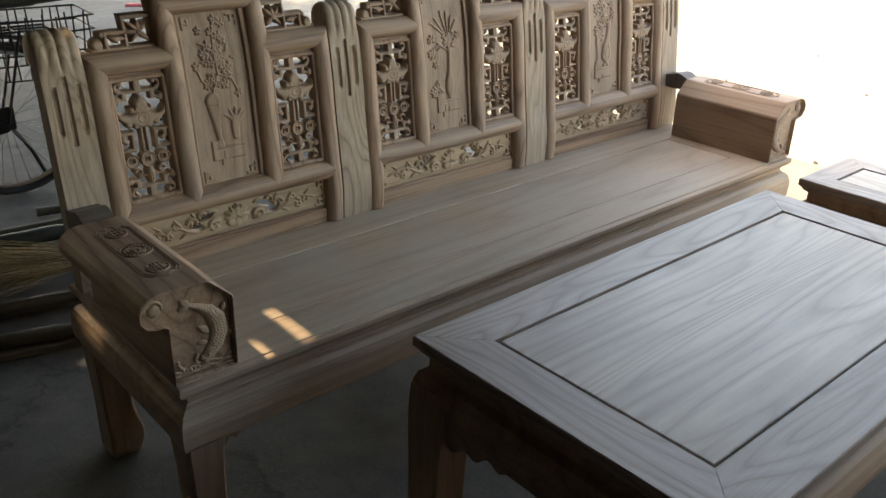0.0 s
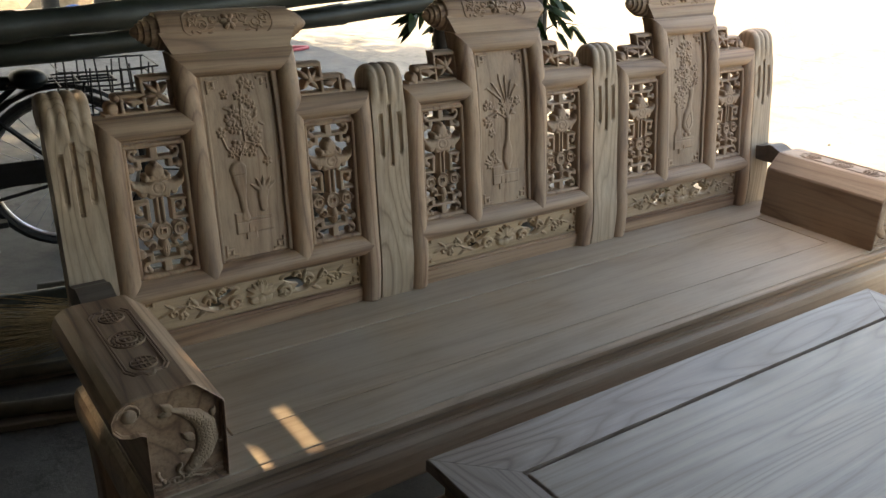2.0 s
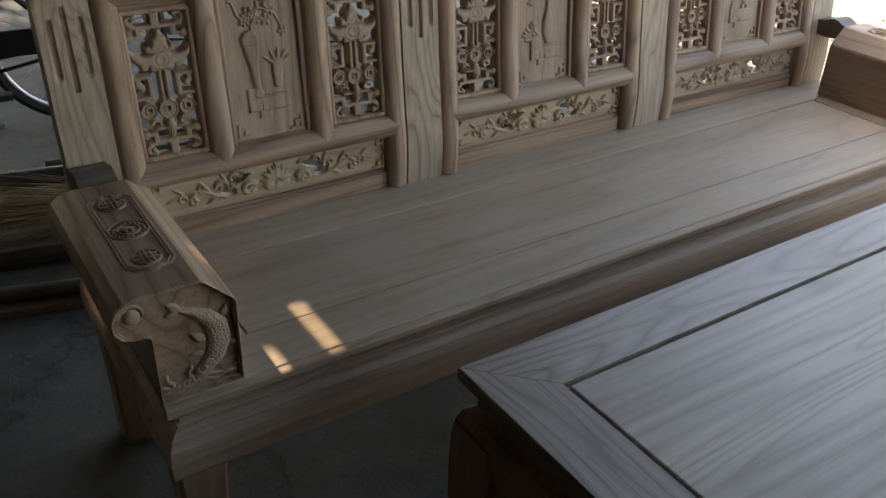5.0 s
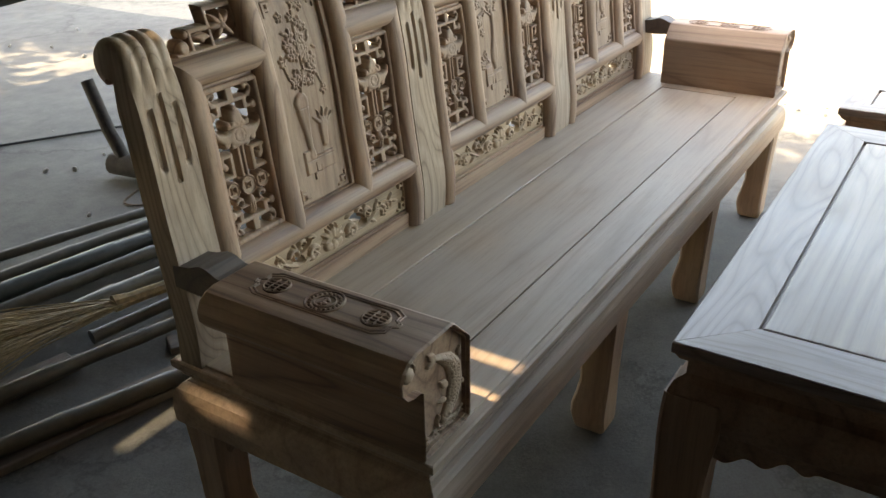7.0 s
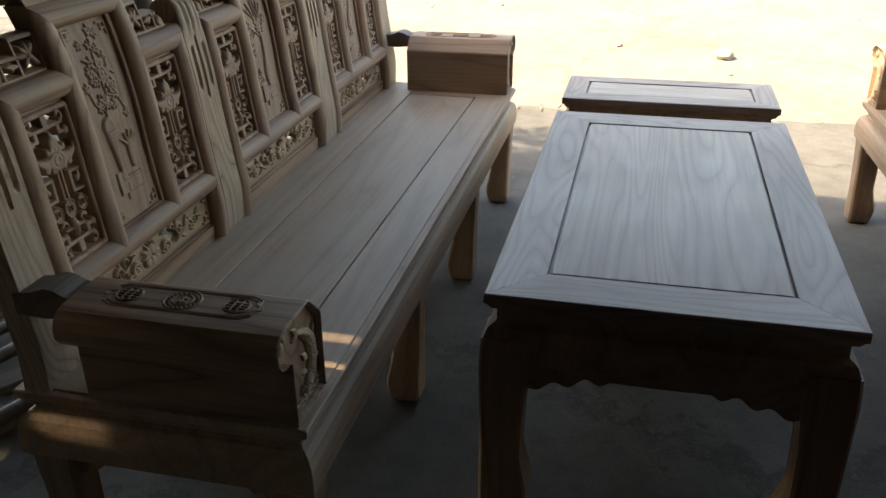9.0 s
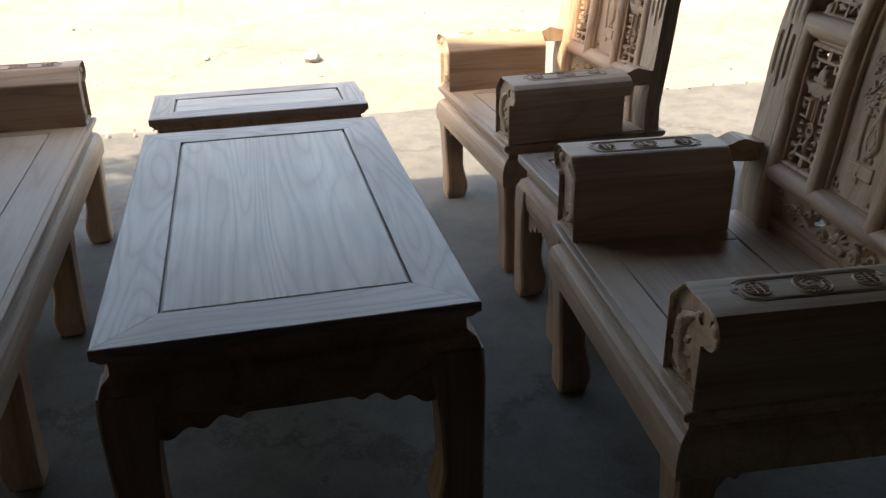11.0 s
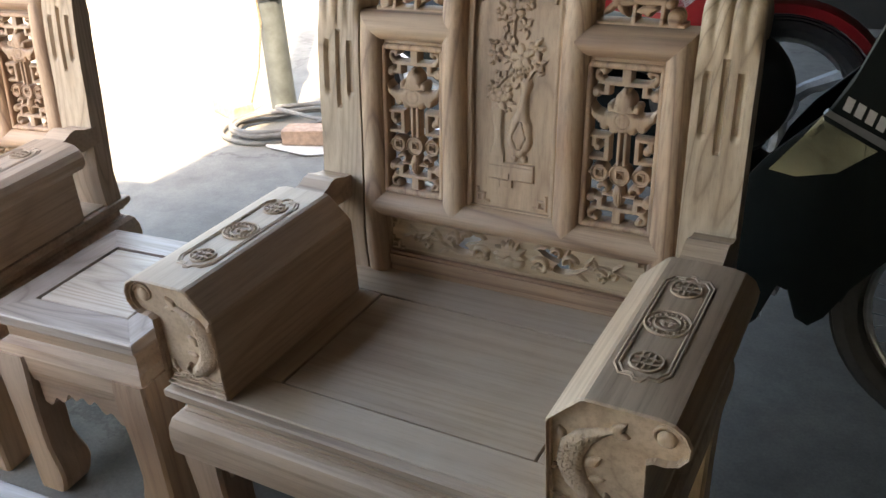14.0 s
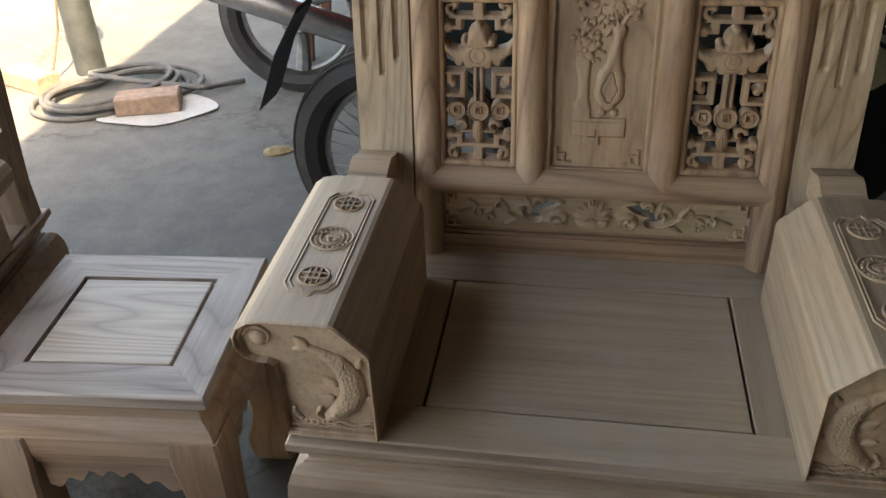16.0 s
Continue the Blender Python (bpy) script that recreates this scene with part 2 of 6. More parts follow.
# unseen sheets, with gaps placed to drop thin beams of sun on chosen spots
def gap(x, y, z, half_x, half_y):
    """The hole in the roof whose beam falls on (x, y, z)."""
    cx, cy = x + SUN.x / SUN.z * (ROOF_Z - z), y + SUN.y / SUN.z * (ROOF_Z - z)
    return cx - half_x, cx + half_x, cy - half_y, cy + half_y


GAPS = (gap(0.25, 1.07, 0, 0.10, 0.014), gap(0.316, 0.262, 0.43, 0.0095, 0.085), gap(0.222, 0.205, 0.43, 0.010, 0.045), gap(0.455, 0.29, 0.43, 0.005, 0.06), gap(0.402, -0.06, 0.40, 0.004, 0.03), gap(0.062, 0.572, 0.322, 0.0065, 0.075))
bm = bmesh.new()
xs = sorted({-1.6, -0.9, 0.3, 0.9} | {g[k] for g in GAPS for k in (0, 1)})
ys = sorted({-5.4, -4.0, -2.0, 0.0, 4.0, 5.1} | {g[k] for g in GAPS for k in (2, 3)})
cols = xs + [None]
vs = {(a, b, h): bm.verts.new((roof_edge(y) if x is None else x, y, ROOF_Z + h * 0.03)) for a, x in enumerate(cols) for b, y in enumerate(ys) for h in (0, 1)}
for a in range(len(cols) - 1):
    for b in range(len(ys) - 1):
        if cols[a + 1] is not None:
            cx, cy = (cols[a] + cols[a + 1]) / 2, (ys[b] + ys[b + 1]) / 2
            if any(g[0] < cx < g[1] and g[2] < cy < g[3] for g in GAPS):
                continue
        for h in (0, 1):
            bm.faces.new((vs[a, b, h], vs[a + 1, b, h], vs[a + 1, b + 1, h], vs[a, b + 1, h]))
tagged(part("roof", bm, roof_mat), "unseen near-black sheet roof over the open shed", "roof", kind="structure")
# unseen walls, added to keep light out on the west and south
bm = bmesh.new()
block(bm, -1.7, -1.5, -5.2, 5.1, 0, ROOF_Z)
tagged(part("wall_west", bm, wall_mat), "unseen near-black wall that holds back light", "wall", kind="structure")
bm = bmesh.new()
block(bm, -1.5, 0.9, -5.4, -5.2, 0, ROOF_Z)
tagged(part("wall_south", bm, wall_mat), "unseen near-black wall that holds back light", "wall", kind="structure")


# ---- carved seating ----
BACK = ((0.38, 0.458), (0.50, 0.453), (0.60, 0.466), (0.70, 0.479), (0.80, 0.490), (0.90, 0.508), (0.97, 0.528), (1.03, 0.555), (1.12, 0.610))


def back_y(z):
    """The S-curved front of the backrest."""
    zs, ys = [b[0] for b in BACK], [b[1] for b in BACK]
    z = min(max(z, zs[0]), zs[-1] - 1e-6)
    k = max(j for j in range(len(zs) - 1) if zs[j] <= z)
    t = (z - zs[k]) / (zs[k + 1] - zs[k])

    def slope(j):
        a, b = max(j - 1, 0), min(j + 1, len(zs) - 1)
        return (ys[b] - ys[a]) / (zs[b] - zs[a])
    h = zs[k + 1] - zs[k]
    return ((2 * t**3 - 3 * t**2 + 1) * ys[k] + (t**3 - 2 * t**2 + t) * h * slope(k)
            + (3 * t**2 - 2 * t**3) * ys[k + 1] + (t**3 - t**2) * h * slope(k + 1))


def curved(bm):
    """Bends flat work (across, proud, height) onto the backrest."""
    for v in bm.verts:
        v.co = (v.co.x, back_y(v.co.z) - v.co.y, v.co.z)
    return bm


def rail(bm, a, b, w, proud, m0=0, m1=0, n=8, base=-0.02):
    """A rounded moulding from a to b (across, height), its ends mitred by m0 and m1."""
    a, b = Vector(a), Vector(b)
    d = (b - a).normalized()
    s = Vector((-d.y, d.x))
    sec = [(-1, base), (-1, 0.08), (-0.92, 0.40), (-0.7, 0.72), (-0.38, 0.93), (0, 1), (0.38, 0.93), (0.7, 0.72), (0.92, 0.40), (1, 0.08), (1, base)]
    rings = []
    for k in range(n + 1):
        t = k / n
        ring = []
        for o, dep in sec:
            o *= w / 2
            p = a.lerp(b, t) + s * o + d * (o * (m0 * (1 - t) + m1 * t))
            ring.append((p.x, base if dep == base else dep * proud, p.y))
        rings.append(ring)
    loft(bm, rings)


def bars(bm, pts, w, d0, d1, c=0.0012):
    for a, b in zip(pts, pts[1:]):
        a, b = Vector(a), Vector(b)
        d = (b - a).normalized()
        s = Vector((-d.y, d.x))
        a, b = a - d * w * 0.49, b + d * w * 0.49
        h = w / 2
        sec = [(-h, d0), (-h, d1 - c), (-h + c, d1), (h - c, d1), (h, d1 - c), (h, d0)]
        loft(bm, [[(p.x + s.x * o, y, p.y + s.y * o) for o, y in sec] for p in (a, b)])


def hoop(bm, c, r, w, d0, d1, n=16, a0=0.0, a1=2 * math.pi, flat=1.0):
    full = abs(a1 - a0 - 2 * math.pi) < 1e-6
    sec = [(-w / 2, d0), (-w / 2, d1 - 0.001), (0, d1), (w / 2, d1 - 0.001), (w / 2, d0)]
    rings = []
    for k in range(n + 1):
        a = a0 + (a1 - a0) * k / n
        rings.append([(c[0] + (r + o) * math.cos(a), y, c[1] + (r + o) * math.sin(a) * flat) for o, y in sec])
    loft(bm, rings, caps=not full)


class Carving:
    """Relief cut from a board: signed distances on a fine grid give heights and pierced holes."""
    def __init__(self, x0, x1, z0, z1, step, ground):
        nx, nz = int(round((x1 - x0) / step)), int(round((z1 - z0) / step))
        self.X, self.Z = np.meshgrid(np.linspace(x0, x1, nx + 1), np.linspace(z0, z1, nz + 1), indexing="ij")
        self.step = step
        self.H = np.full(self.X.shape, float(ground))
        self.ground = ground
        self.S = np.full(self.X.shape, 1.0)

    def box(self, xa, xb, za, zb):
        return np.maximum(abs(self.X - (xa + xb) / 2) - abs(xb - xa) / 2, abs(self.Z - (za + zb) / 2) - abs(zb - za) / 2)

    def disc(self, x, z, r):
        return np.hypot(self.X - x, self.Z - z) - r

    def ring(self, x, z, r, w):
        return abs(np.hypot(self.X - x, self.Z - z) - r) - w / 2

    def oval(self, x, z, a, b, turn=0.0):
        dx, dz = self.X - x, self.Z - z
        u, v = dx * math.cos(turn) + dz * math.sin(turn), dz * math.cos(turn) - dx * math.sin(turn)
        return (np.sqrt((u / a) ** 2 + (v / b) ** 2) - 1) * min(a, b)

    def leaf(self, x, z, length, width, turn):
        """A pointed leaf growing from (x, z)."""
        dx, dz = self.X - x, self.Z - z
        u, v = dx * math.cos(turn) + dz * math.sin(turn), dz * math.cos(turn) - dx * math.sin(turn)
        t = np.clip(u / length, 0, 1)
        return np.maximum(abs(v) - width * np.sin(math.pi * t ** 0.8) * 0.5, np.maximum(-u, u - length))

    def stroke(self, pts, widths):
        """A tapered line; also its course and sideways offset, for scales and ribs."""
        best = np.full(self.X.shape, 9.0)
        course, side = np.zeros(self.X.shape), np.zeros(self.X.shape)
        run = 0.0
        if not isinstance(widths, (list, tuple)):
            widths = [widths] * len(pts)
        for (xa, za), (xb, zb), wa, wb in zip(pts, pts[1:], widths, widths[1:]):
            ex, ez = xb - xa, zb - za
            ll = math.hypot(ex, ez)
            t = np.clip(((self.X - xa) * ex + (self.Z - za) * ez) / (ll * ll), 0, 1)
            dx, dz = self.X - xa - ex * t, self.Z - za - ez * t
            d = np.hypot(dx, dz) - (wa + (wb - wa) * t) / 2
            near = d < best
            best = np.where(near, d, best)
            course = np.where(near, run + ll * t, course)
            side = np.where(near, (dx * -ez + dz * ex) / ll, side)
            run += ll
        return best, course, side

    def curl(self, x, z, r, turns, start, hand, w):
        n = int(14 * turns)
        pts = [(x + r * (1 - 0.75 * k / n) * math.cos(start + hand * k / n * turns * 6.283), z + r * (1 - 0.75 * k / n) * math.sin(start + hand * k / n * turns * 6.283)) for k in range(n + 1)]
        return self.stroke(pts, [w * (1 - 0.45 * k / n) for k in range(n + 1)])[0]

    def raise_to(self, d, top, soft=0.004, solid=True):
        t = np.clip(-d / soft, 0, 1)
        lift = self.ground + (top - self.ground) * np.sqrt(1 - (1 - t) ** 2)
        self.H = np.maximum(self.H, np.where(d < 0, lift, self.ground))
        if solid:
            self.S = np.minimum(self.S, d)

    def sink(self, d, deep, soft=0.0015):
        self.H -= deep * np.clip(-d / soft, 0, 1)

    def pierce(self, d):
        self.S = np.maximum(self.S, -d)

    def bloom(self, x, z, r, top, n=5, turn=0.0):
        for k in range(n):
            a = turn + 6.283 * k / n
            self.raise_to(self.oval(x + 0.6 * r * math.cos(a), z + 0.6 * r * math.sin(a), 0.5 * r, 0.36 * r, a), top, 0.0035)
        self.sink(self.ring(x, z, 0.30 * r, 0.0016), 0.0012, 0.0008)
        self.raise_to(self.disc(x, z, 0.24 * r), top + 0.0006, 0.003)

    def key(self, x, z, sx, sz, top):
        """A little angular fret in a corner; sx and sz point inwards."""
        w = 0.0052
        for xa, xb, za, zb in ((0, 0.026, 0, w), (0, w, 0, 0.026), (0.012, 0.012 + w, 0, 0.018), (0, 0.018, 0.012, 0.012 + w)):
            self.raise_to(self.box(x + sx * xa, x + sx * xb, z + sz * za, z + sz * zb), top, 0.0012)

    def mesh(self, back=None):
        """The carved sheet; with a back it is solid, else one open face."""
        S, H, X, Z = self.S, self.H, self.X.copy(), self.Z.copy()
        if back is None:
            keep = np.ones((X.shape[0] - 1, X.shape[1] - 1), bool)
        else:
            keep = (S[:-1, :-1] + S[1:, :-1] + S[:-1, 1:] + S[1:, 1:]) < 0
            count = np.zeros(X.shape, int)
            for a in (0, 1):
                for b in (0, 1):
                    count[a:X.shape[0] - 1 + a, b:X.shape[1] - 1 + b] += keep
            gx, gz = np.gradient(S, self.step)
            g2 = np.maximum(gx * gx + gz * gz, 0.25)
            edge = (count > 0) & (count < 4)
            edge[0, :] = edge[-1, :] = edge[:, 0] = edge[:, -1] = False
            lim = 0.6 * self.step
            X -= np.where(edge, np.clip(S * gx / g2, -lim, lim), 0)
            Z -= np.where(edge, np.clip(S * gz / g2, -lim, lim), 0)
        nx, nz = X.shape
        idx = np.arange(nx * nz).reshape(nx, nz)
        faces = []
        i, j = np.nonzero(keep)
        ring = np.stack([idx[i, j], idx[i + 1, j], idx[i + 1, j + 1], idx[i, j + 1]], 1)
        faces.append(ring)
        co = np.stack([X.ravel(), H.ravel(), Z.ravel()], 1)
        if back is not None:
            N = nx * nz
            co = np.concatenate([co, np.stack([X.ravel(), np.full(N, back), Z.ravel()], 1)])
            faces.append(ring[:, ::-1] + N)
            pad = np.pad(keep, 1)
            for k, (di, dj) in enumerate(((0, -1), (1, 0), (0, 1), (-1, 0))):
                rim = ~pad[i + 1 + di, j + 1 + dj]
                p, q = ring[rim, k], ring[rim, (k + 1) % 4]
                faces.append(np.stack([p, p + N, q + N, q], 1))
        faces = np.concatenate(faces)
        used, inv = np.unique(faces, return_inverse=True)
        me = bpy.data.meshes.new("flat")
        me.from_pydata(co[used].tolist(), [], inv.reshape(faces.shape).tolist())
        bm = bmesh.new()
        bm.from_mesh(me)
        bpy.data.meshes.remove(me)
        return bm


def lattice():
    """A pierced panel: meander frets, a bat over a cord, three coins and a tassel."""
    hw, z0, H = 0.057, 0.592, 0.258
    c = Carving(-0.0615, 0.0615, 0.588, 0.854, 0.0015, -0.012)
    top = -0.003
    fx, fz = lambda f: f * hw, lambda g: z0 + g * H

    def bar(f0, f1, g0, g1, up=top):
        c.raise_to(c.box(fx(f0), fx(f1), fz(g0), fz(g1)), up, 0.0028)
    for k in (-1, 1):
        bar(k * 0.97, k * 1.08, -0.02, 1.02, -0.004)
        for g in (1, -1):
            # stepped meanders at head and foot
            base = 0.0 if g > 0 else 1.0
            G = lambda q: base + g * q
            bar(-0.15, 0.15, G(-0.02), G(0.13))
            bar(0, k * 0.60, G(0.095), G(0.13))
            bar(k * 0.42, k * 0.62, G(0.095), G(0.185))
            bar(k * 0.42, k * 0.84, G(0.155), G(0.188))
            c.raise_to(c.curl(fx(k * 0.70), fz(G(0.062)), 0.0095, 0.8, 1.57 * g, -k * g, 0.0095), top, 0.003)
            bar(k * 0.55, k * 0.80, G(0.095), G(0.125))
            c.raise_to(c.disc(fx(k * 0.82), fz(G(0.172)), 0.0085), top + 0.001, 0.004)
            c.raise_to(c.disc(fx(k * 0.62), fz(G(0.045)), 0.0060), top + 0.001, 0.004)
        bar(k * 0.80, k * 1.02, 0.155, 0.185)
        bar(k * 0.80, k * 1.02, 0.815, 0.845)
        # the bat's wing with an upturned tip
        c.raise_to(c.stroke([(fx(k * 0.15), fz(0.675)), (fx(k * 0.55), fz(0.672)), (fx(k * 0.80), fz(0.70)), (fx(k * 0.93), fz(0.752))], [0.024, 0.021, 0.014, 0.005])[0], 0.002, 0.006)
        c.raise_to(c.disc(fx(k * 0.52), fz(0.638), 0.0085), 0.001, 0.004)
        c.raise_to(c.disc(fx(k * 0.25), fz(0.622), 0.0085), 0.001, 0.004)
        bar(k * 0.88, k * 1.02, 0.69, 0.72)
        # square hooks beside the cord
        bar(k * 0.34, k * 1.02, 0.545, 0.578)
        bar(k * 0.34, k * 0.52, 0.41, 0.578)
        bar(k * 0.34, k * 1.02, 0.408, 0.440)
        bar(k * 0.70, k * 0.88, 0.49, 0.56)
        c.raise_to(c.disc(fx(k * 0.70), fz(0.495), 0.0068), top + 0.001, 0.004)
        c.raise_to(c.box(fx(k * 0.03), fx(k * 0.15), fz(0.36), fz(0.63)), top, 0.002)
        # leaves over the foot
        c.raise_to(c.curl(fx(k * 0.42), fz(0.232), 0.0098, 0.7, 0.4 if k > 0 else 2.74, k, 0.0085), top + 0.001, 0.003)
        bar(k * 0.05, k * 0.5, 0.19, 0.215)
        bar(k * 0.8, k * 1.02, 0.32, 0.35)
    # head, cap and face of the bat
    c.raise_to(c.disc(0, fz(0.845), 0.0065), 0.001, 0.004)
    c.raise_to(c.oval(0, fz(0.785), 0.0165, 0.0165), 0.003, 0.010)
    c.raise_to(c.box(-0.026, 0.026, fz(0.722), fz(0.757)), 0.0025, 0.003)
    for k in range(-2, 3):
        c.raise_to(c.disc(k * 0.0105, fz(0.755), 0.0062), 0.0030, 0.004)
    c.raise_to(c.oval(0, fz(0.668), 0.030, 0.019), 0.0025, 0.007)
    c.sink(c.ring(0, fz(0.675), 0.0115, 0.0022), 0.0018, 0.001)
    c.sink(c.oval(0, fz(0.675), 0.0065, 0.0045), 0.0010, 0.0015)
    # coins on the cord
    for x, r in ((-0.60 * hw, 0.0152), (0.60 * hw, 0.0152), (0.0, 0.0178)):
        big = 0.0015 if x == 0 else 0.0
        c.raise_to(c.disc(x, fz(0.335), r), top - 0.002 + big, 0.003)
        c.raise_to(c.ring(x, fz(0.335), r - 0.002, 0.0036), top + 0.001 + big, 0.0016)
        c.raise_to(abs(c.box(x - 0.0052, x + 0.0052, fz(0.335) - 0.0052, fz(0.335) + 0.0052)) - 0.0014, top + 0.0008 + big, 0.001)
        c.sink(c.box(x - 0.0034, x + 0.0034, fz(0.335) - 0.0034, fz(0.335) + 0.0034), 0.004, 0.001)
    c.raise_to(c.oval(0, fz(0.205), 0.0098, 0.021), 0.001, 0.008)
    for k in (-0.0045, 0.0, 0.0045):
        c.sink(c.box(k - 0.0008, k + 0.0008, fz(0.15), fz(0.225)), 0.0014, 0.0006)
    return curved(c.mesh(-0.022))


def step_fret(s):
    """The stepped openwork on the shoulder of a panel."""
    c = Carving(-0.004, 0.142, 0.898, 0.978, 0.0016, -0.018)
    top, w = -0.006, 0.0095
    for xa, xb, za, zb in ((-0.003, 0.138, 0.899, 0.912), (-0.003, 0.064, 0.961, 0.9715), (0.055, 0.0645, 0.905, 0.9715), (-0.003, 0.006, 0.905, 0.9715), (0.055, 0.106, 0.934, 0.9435), (0.097, 0.1065, 0.905, 0.9435)):
        c.raise_to(c.box(xa, xb, za, zb), top, 0.003)
    for a, l in ((0.75, 0.030), (2.4, 0.030), (3.9, 0.030), (5.5, 0.030), (1.57, 0.026), (0.0, 0.036)):
        c.raise_to(c.leaf(0.031, 0.937, l, 0.012, a), top + 0.003, 0.004)
    c.raise_to(c.disc(0.031, 0.937, 0.008), top + 0.005, 0.005)
    c.raise_to(c.leaf(0.060, 0.925, 0.042, 0.013, 0.15), top + 0.002, 0.004)
    c.raise_to(c.disc(0.080, 0.924, 0.007), top + 0.003, 0.005)
    c.raise_to(c.disc(0.120, 0.918, 0.0125), top + 0.002, 0.006)
    c.raise_to(c.disc(0.110, 0.936, 0.0075), top + 0.001, 0.005)
    c.S = np.minimum(c.S, c.box(-0.003, 0.138, 0.899, 0.909))
    bm = c.mesh(-0.030)
    for v in bm.verts:
        v.co.x = s * (0.128 + v.co.x)
    return curved(bm)


def strip(bm, a, b, z0, z1, y0, y1, n=12):
    loft(bm, [[(a, y0, z), (b, y0, z), (b, y1, z), (a, y1, z)] for z in (z0 + (z1 - z0) * k / n for k in range(n + 1))])


def outer_stile(s):
    bm = bmesh.new()
    strip(bm, s * 0.245, s * 0.291, 0.43, 0.90, -0.034, -0.004)
    rail(bm, (s * 0.268, 0.432), (s * 0.268, 0.883), 0.046, 0.020, 0, -s, 12)
    return curved(bm)


def inner_stile(s):
    bm = bmesh.new()
    strip(bm, s * 0.078, s * 0.128, 0.58, 0.99, -0.034, 0.0)
    rail(bm, (s * 0.103, 0.568), (s * 0.107, 0.986), 0.046, 0.020, 0, -s, 14)
    return curved(bm)


def shoulder_rail(s):
    bm = bmesh.new()
    strip(bm, s * 0.126, s * 0.289, 0.848, 0.905, -0.032, -0.002, 3)
    rail(bm, (s * 0.107, 0.883), (s * 0.268, 0.883), 0.046, 0.020, 0, s, 4)
    return curved(bm)


def opening_lip(s):
    """A thin square-edged frame inside a pierced opening."""
    bm = bmesh.new()
    for p, q in (((0.13, 0.592), (0.13, 0.85)), ((0.244, 0.592), (0.244, 0.85)), ((0.13, 0.594), (0.244, 0.594)), ((0.13, 0.849), (0.244, 0.849))):
        rail(bm, (s * p[0], p[1]), (s * q[0], q[1]), 0.010, 0.005, 0, 0, 8, base=-0.024)
    return curved(bm)


def middle_rail():
    bm = bmesh.new()
    strip(bm, -0.289, 0.289, 0.545, 0.592, -0.032, 0.0, 3)
    rail(bm, (-0.268, 0.567), (0.268, 0.567), 0.046, 0.020, 0, 0, 4)
    return curved(bm)


def head_rail():
    bm = bmesh.new()
    strip(bm, -0.128, 0.128, 0.962, 1.008, -0.034, -0.002, 3)
    rail(bm, (-0.107, 0.986), (0.107, 0.986), 0.046, 0.020, -1, 1, 4)
    return curved(bm)


def bottom_rail():
    bm = bmesh.new()
    strip(bm, -0.248, 0.248, 0.43, 0.464, -0.034, 0.0, 3)
    strip(bm, -0.248, 0.248, 0.463, 0.470, -0.034, -0.006, 1)
    return curved(bm)


def carved_board():
    bm = bmesh.new()
    strip(bm, -0.09, 0.09, 0.575, 1.0, -0.03, -0.009, 14)
    for s in (-1, 1):
        rail(bm, (s * 0.0755, 0.588), (s * 0.0755, 0.964), 0.006, 0.001, 0, 0, 12, base=-0.02)
    return curved(bm)


